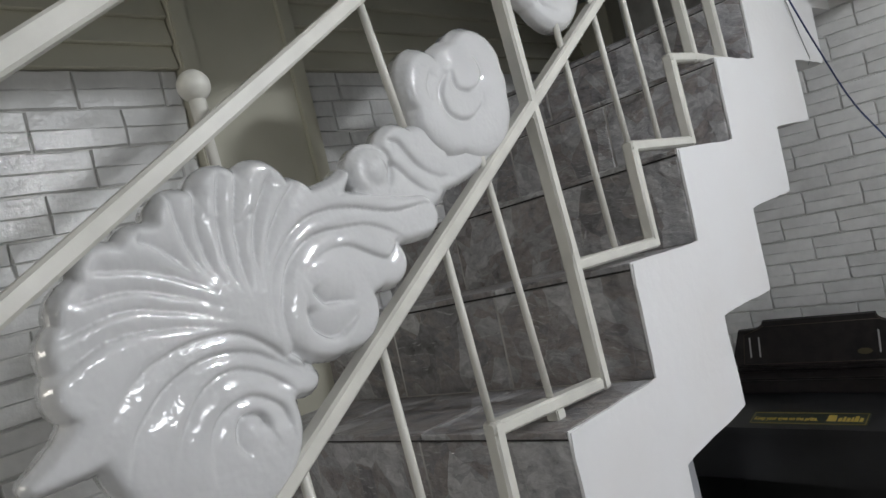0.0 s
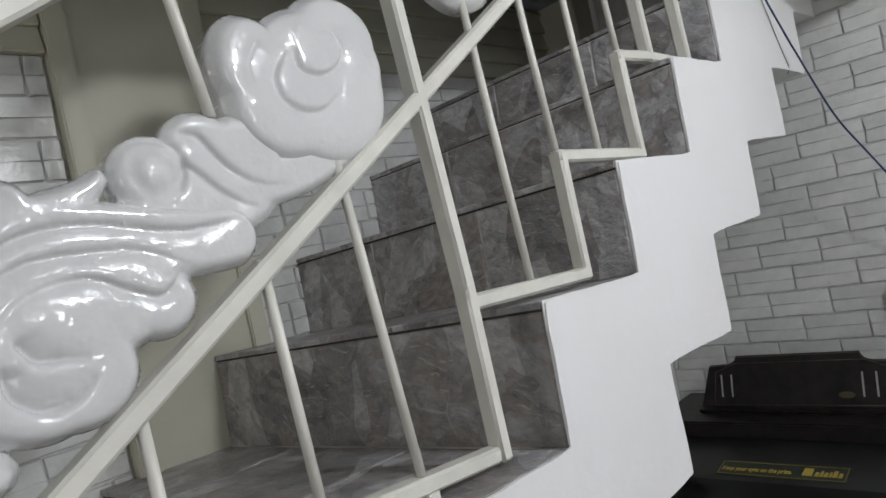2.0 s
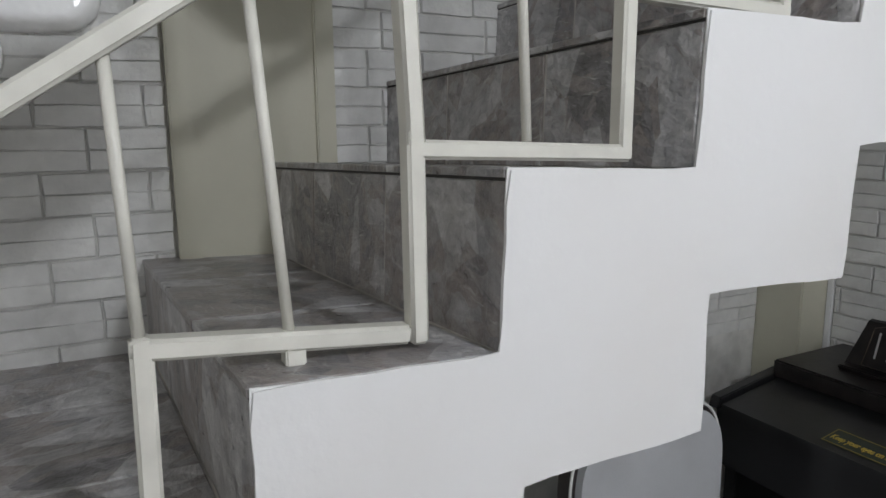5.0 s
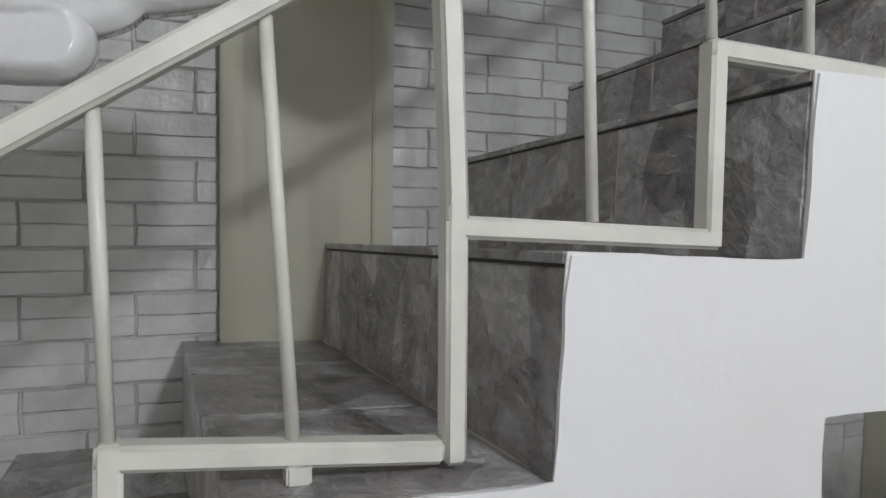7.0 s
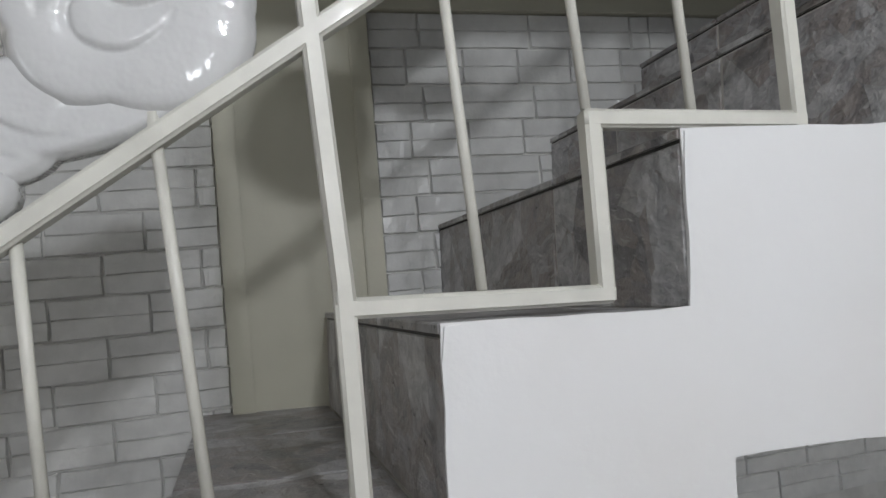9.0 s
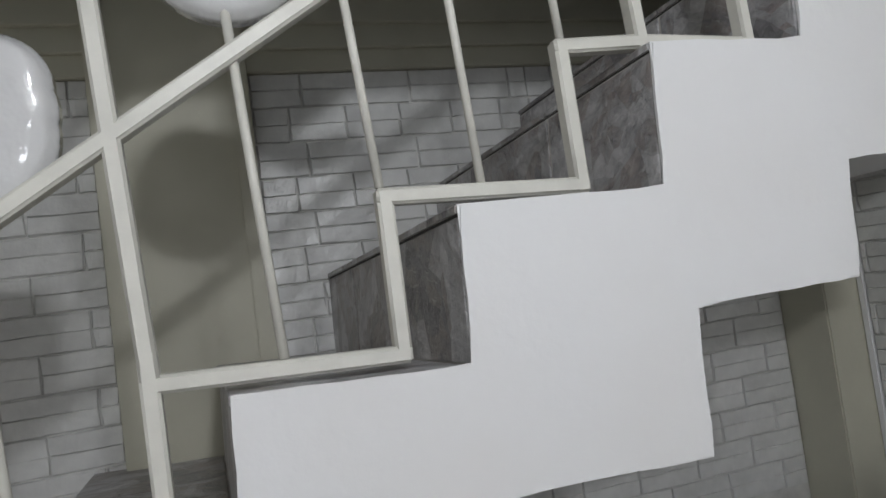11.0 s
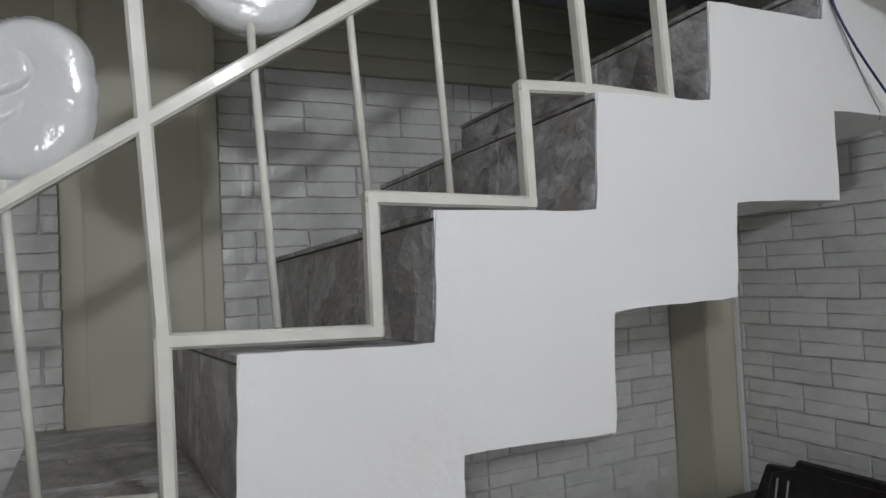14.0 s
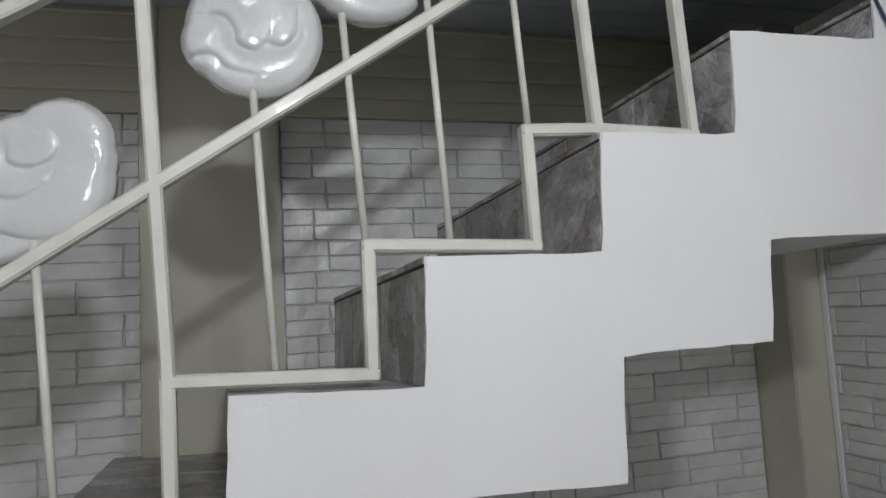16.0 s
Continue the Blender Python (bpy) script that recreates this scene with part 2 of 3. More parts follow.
structure("floor", box(-4.4, 1.85, -5.8, 1.1, -0.12, 0.0), FLOOR, "plain brown-grey tiled floor of the room", "floor")
structure("ceiling", box(-4.4, 1.85, -5.8, 0.0, CEIL + 0.002, 2.92), PLASTER, "plain white ceiling of the room", "ceiling")
bm = box(-4.4, 1.85, 0.0, 1.1, CEIL + 0.014, 2.92)
for k in range(9):
    box(-4.4, XR, 0.002 + 0.1 * k, min(0.096 + 0.1 * k, YB), CEIL, CEIL + 0.0138, 0.003, bm)
structure("ceiling_over_stairs", bm, CEILING, "blue-grey boarded ceiling over the stairs", "ceiling")
wall_north = structure("wall_north", box(-4.4, 1.85, YB, YB + 0.2, 0, 2.9), MORTAR, "white-painted brick wall behind the stairs", "wall")
wall_east = structure("wall_east", box(XR, XR + 0.2, -5.8, YB, 0, 2.9), MORTAR, "white-painted brick wall beside the piano", "wall")
structure("wall_south", box(-4.4, 1.85, -6.0, -5.8, 0, 2.9), PLASTER, "plain white wall of the room", "wall")
structure("wall_west", box(-4.6, -4.4, -6.0, 1.1, 0, 2.9), PLASTER, "plain white wall of the room", "wall")


def stair_z(x):
    """Height of the line of nosings at x."""
    return 1.48 + x * RISE / RUN


# pilaster with raised edge strips between the bricks, and the corner post under the stairs
pilaster = structure("trim_1", box(-0.228, 0.098, YB - 0.028, YB + 0.002, 0, CEIL), CREAM, "cream-painted flat pilaster with raised edge strips", "pilaster")
part("edge_strip", box(-0.230, -0.186, YB - 0.040, YB - 0.026, 0, CEIL, 0.003), CREAM, pilaster)
part("edge_strip", box(0.058, 0.100, YB - 0.040, YB - 0.026, 0, CEIL, 0.003), CREAM, pilaster)
post_corner = structure("trim_2", box(1.505, XR, 0.713, YB, 0, CEIL, 0.004), CREAM, "cream-painted square corner post under the stairs", "post")
structure("trim_3", box(XR - 0.010, XR + 0.001, 0.690, 0.712, 0, CEIL, 0.003), PLASTER, "narrow white upright strip beside the corner post", "trim")

# lapped boards over the brickwork
siding = structure("trim_4", box(-4.4, XR, YB - 0.006, YB + 0.001, TOP, CEIL), SIDING, "cream lapped boards above the brickwork", "siding")
boards = [TOP - 0.002, 2.152, 2.214, 2.280, 2.346, CEIL + 0.03]
for x0, x1 in ((-4.4, -0.232), (0.102, XR - 0.002)):
    for za, zb in zip(boards[:-1], boards[1:]):
        zb = min(zb + 0.004, CEIL - 0.001)
        bm = bmesh.new()
        ring = [(YB - 0.008, zb), (YB - 0.010, zb), (YB - 0.026, za + 0.003), (YB - 0.023, za), (YB - 0.008, za)]
        ends = [[bm.verts.new((x, y, z)) for y, z in ring] for x in (x0, x1)]
        for i in range(5):
            bm.faces.new((ends[0][i], ends[0][(i + 1) % 5], ends[1][(i + 1) % 5], ends[1][i]))
        bm.faces.new(ends[0])
        bm.faces.new(ends[1][::-1])
        part("board", bm, SIDING, siding)

# upper floor slab at the head of the stairs
structure("ceiling_slab", box(1.112, 1.85, -0.45, 0.0, 2.088, CEIL + 0.001), CREAM, "cream underside of the upper floor slab", "ceiling")

# unseen beam added along the edge of the stair opening, shading the siding
structure("ceiling_shade_beam", box(-4.4, 1.110, -0.12, 0.0, 2.155, CEIL + 0.001, 0.004), CREAM, "cream-painted unseen beam added along the stair opening as a light block", "beam")

# ---- stairs ----
top = [(-0.262, 1.298), (-0.007, 1.288), (0.0, 1.48), (0.258, 1.469), (0.264, 1.65), (0.540, 1.647), (0.550, 1.833), (0.794, 1.833), (0.803, 2.009), (1.102, 2.009), (1.106, 2.088), (XR, 2.088)]
low = [(0.020, 1.135), (0.293, 1.137), (0.288, 1.320), (0.553, 1.308), (0.558, 1.494), (0.829, 1.498), (0.838, 1.663), (1.117, 1.665), (1.113, 1.839), (1.394, 1.832), (1.404, 2.010), (XR, 2.015)]
steps_down = []
for k in range(7, 0, -1):
    steps_down += [(-0.262 - RUN * k, 1.298 - RISE * k), (-0.264 - RUN * (k - 1), 1.296 - RISE * k)]
low_down = []
for k in range(6, 0, -1):
    low_down += [(0.020 - RUN * k, 1.135 - RISE * k), (0.020 - RUN * (k - 1), 1.135 - RISE * k)]
steps_down[0] = (steps_down[0][0], 0.0)
profile_top = [p for p in steps_down if p[1] >= 0] + top
profile_low = [(p[0], max(p[1], 0.0)) for p in low_down] + low
profile_low = [(-1.52, 0.0)] + [p for p in profile_low if p[1] > 0.001]
def skew(p):
    """The flight runs slightly out of square and falls a little towards the back wall."""
    x, y, z = p
    return (x - 0.038 * y, y, z - 0.032 * y)


def skewed(ob):
    for v in ob.data.vertices:
        v.co = skew(v.co)
    return ob


stairs = tagged(new("staircase"), "white plastered concrete staircase with grey slate-look tiles", "staircase")
edge_rng = random.Random(11)


def hand_finished(profile):
    """The outline with the small unevenness of trowelled plaster."""
    out = []
    for (xa, za), (xb, zb) in zip(profile, profile[1:] + profile[:1]):
        out.append((xa, za))
        n = int(math.hypot(xb - xa, zb - za) / 0.035)
        for k in range(1, n):
            u = k / n
            out.append((xa + (xb - xa) * u + edge_rng.uniform(-1, 1) * 0.0011, za + (zb - za) * u + edge_rng.uniform(-1, 1) * 0.0011))
    return out


part("stringer", prism(hand_finished(profile_top + profile_low[::-1]), 0.0, 0.005, 0.003), PLASTER, stairs, "smooth white plastered stepped side")
SINK = 0.014
body = []
for i, (x, z) in enumerate(profile_top):
    body.append((x + SINK, z - SINK))
skewed(part("flight", prism(body + [(x, z) for x, z in profile_low[::-1]], 0.0052, YB - 0.001), PLASTER, stairs, "white plastered folded underside"))
skewed(part("bedding", prism([(x + 0.0020, z - 0.0015) for x, z in profile_top] + [(x + 0.02, z - 0.02) for x, z in profile_top[::-1]], 0.0054, YB - 0.002), GROUT, stairs, "joint bed under the tiles"))

nosings = [(p, profile_top[i + 1], profile_top[i - 1] if i else None) for i, p in enumerate(profile_top[:-1]) if i % 2 == (len(profile_top) % 2) and i < len(profile_top) - 1]


def tile_mesh(corners, n, thick):
    """One tile: four corners, a normal and a thickness, with chamfered edges."""
    c = [Vector(skew(p)) for p in corners]
    mid = sum(c, Vector()) / 4
    n = Vector(n)
    inner = [p + (mid - p).normalized() * 0.003 + n * thick for p in c]
    outer = [p + n * (thick - 0.002) for p in c]
    verts = c + outer + inner
    faces = [(0, 1, 2, 3), (8, 9, 10, 11)]
    for i in range(4):
        j = (i + 1) % 4
        faces += [(i, j, 4 + j, 4 + i), (4 + i, 4 + j, 8 + j, 8 + i)]
    return mesh_of("tile", verts, faces, SLATE)


rng = random.Random(4)
CUTS = [0.0046, 0.290, 0.590, YB - 0.003]


def tile(corners, n):
    ob = new("tile", tile_mesh(corners, n, 0.010))
    ob.parent = stairs
    return ob


def tile_step(nose, inner, before):
    (x, z), (xi, zi) = nose, inner
    j = 0.0020
    if before:
        xb, zb = before
        shift = rng.uniform(-0.012, 0.012)
        cuts = [CUTS[0]] + [c + shift for c in CUTS[1:-1]] + [CUTS[-1]]
        for a, b in zip(cuts[:-1], cuts[1:]):
            tile([(xb + 0.0098, a + j, zb + 0.001), (xb + 0.0098, b - j, zb + 0.001), (x + 0.0098, b - j, z - 0.0138), (x + 0.0098, a + j, z - 0.0138)], (-1, 0, 0))
        # dark strip set in the open joint, its shade put into the colour
        skewed(part("nosing_gap_shade", box(x + 0.0014, x + 0.008, CUTS[0] + j, CUTS[-1], z - 0.0138, z - 0.0100), EDGE_DARK, stairs, "dark strip in the open joint under the tread edge, painted shade"))
    for a, b in zip(CUTS[:-1], CUTS[1:]):
        tile([(x - 0.004 + j, a + j, z - 0.0095), (xi - j, a + j, zi - 0.0095), (xi - j, b - j, zi - 0.0095), (x - 0.004 + j, b - j, z - 0.0095)], (0, 0, 1))


for nose, inner, before in nosings:
    tile_step(nose, inner, before)

# ---- railing ----
YR, DEEP = 0.0590, 0.025
SLOPE = 0.66


def low_bar(x):
    return 1.762 + SLOPE * (x + 0.09)


def mid_bar(x):
    return 1.907 + 0.645 * (x + 0.401)


def high_bar(x):
    return 1.879 + SLOPE * (x + 0.716)


railing = tagged(new("stair_railing"), "cream-enamelled welded steel stair railing stepping with the treads", "railing")


def P(x, z, y=YR):
    return (x, y, z)


W = 0.020
part("lower_bar", bar(P(-1.6, low_bar(-1.6)), P(0.8, low_bar(0.8)), 0.020, DEEP + 0.0005), RAIL, railing)
part("middle_bar", bar(P(-1.6, mid_bar(-1.6)), P(0.3, mid_bar(0.3)), 0.020, DEEP + 0.0005), RAIL, railing)
part("handrail", bar(P(-1.6, high_bar(-1.6)), P(0.0, high_bar(0.0)), 0.025, 0.026), RAIL, railing)
part("post", bar(P(-0.076, 1.296), P(-0.0783, 1.535), W, DEEP), RAIL, railing)
part("post", bar(P(-0.0770, 1.500), P(-0.115, 2.25), W, DEEP + 0.0006), RAIL, railing)
part("post", bar(P(0.575, 1.84), P(0.545, 2.36), W, DEEP), RAIL, railing)
part("post", bar(P(0.752, 1.838), P(0.728, 2.36), W, DEEP), RAIL, railing)
runs = [((-0.352, 1.332), (-0.086, 1.308)), ((-0.080, 1.4985), (0.2035, 1.488)), ((0.184, 1.673), (0.465, 1.665)), ((0.441, 1.847), (0.585, 1.852)), ((0.566, 1.852), (0.763, 1.845))]
for (xa, za), (xb, zb) in runs:
    part("tread_bar", bar(P(xa, za), P(xb, zb), W, DEEP - 0.0005), RAIL, railing)
ups = [((0.1935, 1.4785), (0.194, 1.683)), ((0.455, 1.655), (0.451, 1.857)), ((-0.345, 1.13), (-0.342, 1.342))]
for (xa, za), (xb, zb) in ups:
    part("upright", bar(P(xa, za), P(xb, zb), W, DEEP - 0.0010), RAIL, railing)
part("foot", box(-0.218, -0.198, YR - 0.011, YR + 0.011, 1.294, 1.312, 0.002), RAIL, railing)
rods = [(-0.343, 1.332, -0.352, 1.60), (-0.211, 1.322, -0.236, 1.69), (0.060, 1.504, 0.040, 1.90), (0.191, 1.684, 0.170, 2.02), (0.319, 1.674, 0.300, 2.10), (0.456, 1.857, 0.440, 2.15), (-0.486, 1.20, -0.492, 1.50),
        (-0.62, 1.10, -0.63, 1.44), (-0.372, 1.74, -0.395, 1.905)]
for xa, za, xb, zb in rods:
    part("baluster", rod(P(xa, za), P(xb, zb), 0.0057), RAIL, railing)
for k in range(1, 5):
    dx, dz = RUN * k, RISE * k
    part("tread_bar", bar(P(-0.346 - dx, 1.322 - dz), P(-0.076 - dx, 1.314 - dz), W, DEEP - 0.0005), RAIL, railing)
    part("upright", bar(P(-0.345 - dx, 1.14 - dz), P(-0.346 - dx, 1.333 - dz), W, DEEP - 0.0010), RAIL, railing)

# ---- carved plaques in the railing ----
def dome(u, p=3.5):
    """1 in the middle of a round form (u = 0), 0 at its edge (u = 1), flat on top."""
    return np.sqrt(np.clip(1 - np.clip(u, 0, 1) ** p, 0, 1))


def disc(cx, cz, rx, rz, h, p=3.5, lift=0.0):
    """A cushion-shaped oval; lift tips it up towards its top edge."""
    def f(X, Z):
        u = np.hypot((X - cx) / rx, (Z - cz) / rz)
        return (1 - u) * min(rx, rz), h * dome(u, p) + lift * (Z - cz) / rz * (u < 1)
    return f


def ribbon(ends, bends, ra, rb, h, p=2.6, step_up=0.0):
    """A band along a smooth curve from ends[0] over the bends to ends[1], ra wide at first and rb at last; step_up raises one side."""
    ctrl = [ends[0], *bends, ends[1]]
    n = len(ctrl) - 1
    t = np.linspace(0, 1, 48)
    px, pz = np.zeros_like(t), np.zeros_like(t)
    for i, (x, z) in enumerate(ctrl):
        w = math.comb(n, i) * t ** i * (1 - t) ** (n - i)
        px, pz = px + w * x, pz + w * z
    rad = ra + (rb - ra) * t
    nx, nz = -np.gradient(pz), np.gradient(px)
    ln = np.hypot(nx, nz)
    nx, nz = nx / ln, nz / ln

    def f(X, Z):
        best, tall = np.full(X.shape, -1.0), np.zeros(X.shape)
        for x, z, r, ax, az in zip(px, pz, rad, nx, nz):
            d = np.hypot(X - x, Z - z)
            side = np.clip(((X - x) * ax + (Z - z) * az) / r, -1, 1)
            tall = np.maximum(tall, h * dome(d / r, p) * (0.6 + 0.4 * r / max(ra, rb)) * (1 + step_up * side))
            best = np.maximum(best, r - d)
        return best, tall
    return f


def curl(cx, cz, r, turns, start, h, wide, hand=1):
    """A raised band that winds inwards round c."""
    t = np.linspace(0, 1, 90)
    ang = start + hand * t * turns * 2 * math.pi
    dist = (r - wide) * (1 - t) ** 0.8
    px, pz = cx + dist * np.cos(ang), cz + dist * np.sin(ang)

    def f(X, Z):
        best, tall = np.full(X.shape, -1.0), np.zeros(X.shape)
        for x, z, u in zip(px, pz, t):
            w = wide * (1 - 0.45 * u)
            d = np.hypot(X - x, Z - z)
            tall = np.maximum(tall, (h + 0.006 * u) * dome(d / w, 3.0))
            best = np.maximum(best, w - d)
        return best, tall
    return f


def curve(points, n=22):
    """A smooth line through all the points."""
    p = np.array([points[0], *points, points[-1]])
    t = np.linspace(0, 1, n)[:, None]
    runs = []
    for a, b, c, d in zip(p[:-3], p[1:-2], p[2:-1], p[3:]):
        runs.append(0.5 * (2 * b + (c - a) * t + (2 * a - 5 * b + 4 * c - d) * t ** 2 + (3 * b - a - 3 * c + d) * t ** 3))
    return np.concatenate(runs)


def flute(X, Z, points, deep=0.0068, slope=0.013, hand=1):
    """A carved step along a line: it drops steeply on one side and rises slowly again on the other."""
    line = curve(points)
    along = np.gradient(line, axis=0)
    best, side = np.full(X.shape, 1.0), np.zeros(X.shape)
    fade = np.zeros(X.shape)
    n = len(line)
    for k, ((x, z), (ax, az)) in enumerate(zip(line, along)):
        d = np.hypot(X - x, Z - z)
        near = d < best
        best = np.where(near, d, best)
        side = np.where(near, (ax * (Z - z) - az * (X - x)) * hand, side)
        fade = np.where(near, min(1.0, 0.3 + 7 * k / n, 0.05 + 2.2 * (n - 1 - k) / n), fade)
    wide = np.where(side > 0, slope, 0.0024)
    return deep * fade * np.exp(-best / wide)


def carving(name, x0, x1, z0, z1, shapes, parent, front=0.050, step=0.0028, grow=(0.026, -0.90, 0.045, 1.60), steps=(), soften=2):
    """One carved piece: the shapes' union as outline, their heights as relief, with rounded rim and a flat back."""
    nx, nz = int((x1 - x0) / step), int((z1 - z0) / step)
    X, Z = np.meshgrid(np.linspace(x0, x1, nx), np.linspace(z0, z1, nz), indexing="ij")
    inside, height = np.full(X.shape, -1.0), np.zeros(X.shape)
    for s in shapes:
        i, h = s(X, Z)
        height = np.where(i > 0, np.maximum(height, h), height)
        inside = np.maximum(inside, i)
    gx, gz = np.gradient(inside, X[1, 0] - X[0, 0], Z[0, 1] - Z[0, 0])
    g2 = np.maximum(gx * gx + gz * gz, 0.25)
    keep = inside > -step * 0.75
    move = np.where(inside < step * 0.6, -inside, 0)
    XX, ZZ = X + move * gx / g2, Z + move * gz / g2
    for _ in range(soften):
        height[1:-1, 1:-1] = (height[1:-1, 1:-1] * 2 + height[:-2, 1:-1] + height[2:, 1:-1] + height[1:-1, :-2] + height[1:-1, 2:]) / 6
    for hand, points, *depth in steps:
        height = height - flute(X, Z, points, *depth, hand=hand)
    height = np.maximum(height, 0.001)
    edge = np.clip(inside / 0.012, 0, 1)
    H = height * np.sqrt(np.clip(1 - (1 - edge) ** 2, 0, 1))
    kx, x_fix, kz, z_fix = grow
    XX, ZZ = XX + kx * (XX - x_fix), ZZ + kz * (ZZ - z_fix)
    front, back = front + 0.016, 0.082
    index, verts = {}, []

    def vert(i, j, side):
        if (i, j, side) not in index:
            index[(i, j, side)] = len(verts)
            verts.append((XX[i, j], front - H[i, j] if side == 0 else back, ZZ[i, j]))
        return index[(i, j, side)]

    cell = keep[:-1, :-1] & keep[1:, :-1] & keep[:-1, 1:] & keep[1:, 1:]
    faces = []
    for i, j in zip(*np.nonzero(cell)):
        q = ((i, j), (i + 1, j), (i + 1, j + 1), (i, j + 1))
        faces.append([vert(*p, 0) for p in q])
        faces.append([vert(*p, 1) for p in q[::-1]])
        for (di, dj), (p, r) in (((0, -1), (q[0], q[1])), ((1, 0), (q[1], q[2])), ((0, 1), (q[2], q[3])), ((-1, 0), (q[3], q[0]))):
            a, b = i + di, j + dj
            if a < 0 or b < 0 or a >= cell.shape[0] or b >= cell.shape[1] or not cell[a, b]:
                faces.append([vert(*p, 0), vert(*p, 1), vert(*r, 1), vert(*r, 0)])
    ob = new(name, mesh_of(name, verts, faces, GLOSS, smooth=True))
    ob.parent = parent
    return ob


plaque = tagged(new("carved_plaque"), "glossy white carved plaque with shell flutes and scrolls", "plaque", group="carved plaques of the railing")
# rolled head: a broad C-shaped band round a stepped bowl and a winding eye
carving("head_scroll", -0.40, -0.12, 1.64, 1.90, [
    disc(-0.236, 1.767, 0.090, 0.083, 0.021, 6.0),
    disc(-0.256, 1.757, 0.098, 0.060, 0.021, 6.0),
    disc(-0.288, 1.750, 0.065, 0.060, 0.021, 6.0),
    disc(-0.315, 1.785, 0.046, 0.051, 0.021, 5.5),
    disc(-0.207, 1.816, 0.060, 0.051, 0.021, 5.5),
    disc(-0.208, 1.790, 0.064, 0.056, 0.021, 6.0),
], plaque, 0.050, step=0.0021, grow=(0.035, -0.33, 0.080, 1.69), soften=8, steps=(
    (-1, ((-0.268, 1.804), (-0.266, 1.783), (-0.244, 1.776), (-0.218, 1.786), (-0.208, 1.803), (-0.218, 1.822), (-0.238, 1.820)), 0.0065, 0.010),
    (-1, ((-0.277, 1.802), (-0.297, 1.776), (-0.295, 1.754), (-0.278, 1.741), (-0.252, 1.740), (-0.224, 1.757), (-0.214, 1.775)), 0.0070, 0.010),
    (1, ((-0.310, 1.803), (-0.322, 1.783), (-0.322, 1.764)), 0.0035, 0.008),
))
# neck: overlapping crescents and a round boss
carving("neck", -0.50, -0.19, 1.60, 1.78, [
    ribbon(((-0.425, 1.690), (-0.225, 1.702)), ((-0.385, 1.668), (-0.300, 1.668)), 0.034, 0.020, 0.014, 8.0),
    disc(-0.385, 1.708, 0.042, 0.040, 0.014, 8.0),
    disc(-0.345, 1.700, 0.045, 0.045, 0.014, 8.0),
    disc(-0.436, 1.690, 0.040, 0.036, 0.014, 8.0),
    disc(-0.438, 1.692, 0.026, 0.025, 0.021, 2.2),
    disc(-0.395, 1.660, 0.080, 0.035, 0.013, 8.0),
], plaque, 0.051, step=0.0021, grow=(0, 0, 0, 0), soften=6, steps=(
    (-1, ((-0.410, 1.726), (-0.391, 1.722), (-0.380, 1.708), (-0.364, 1.689), (-0.338, 1.674), (-0.302, 1.669))),
    (-1, ((-0.411, 1.699), (-0.397, 1.688), (-0.379, 1.671), (-0.360, 1.657), (-0.343, 1.651))),
    (1, ((-0.421, 1.669), (-0.409, 1.689), (-0.414, 1.712), (-0.436, 1.721), (-0.457, 1.716), (-0.468, 1.702))),
))
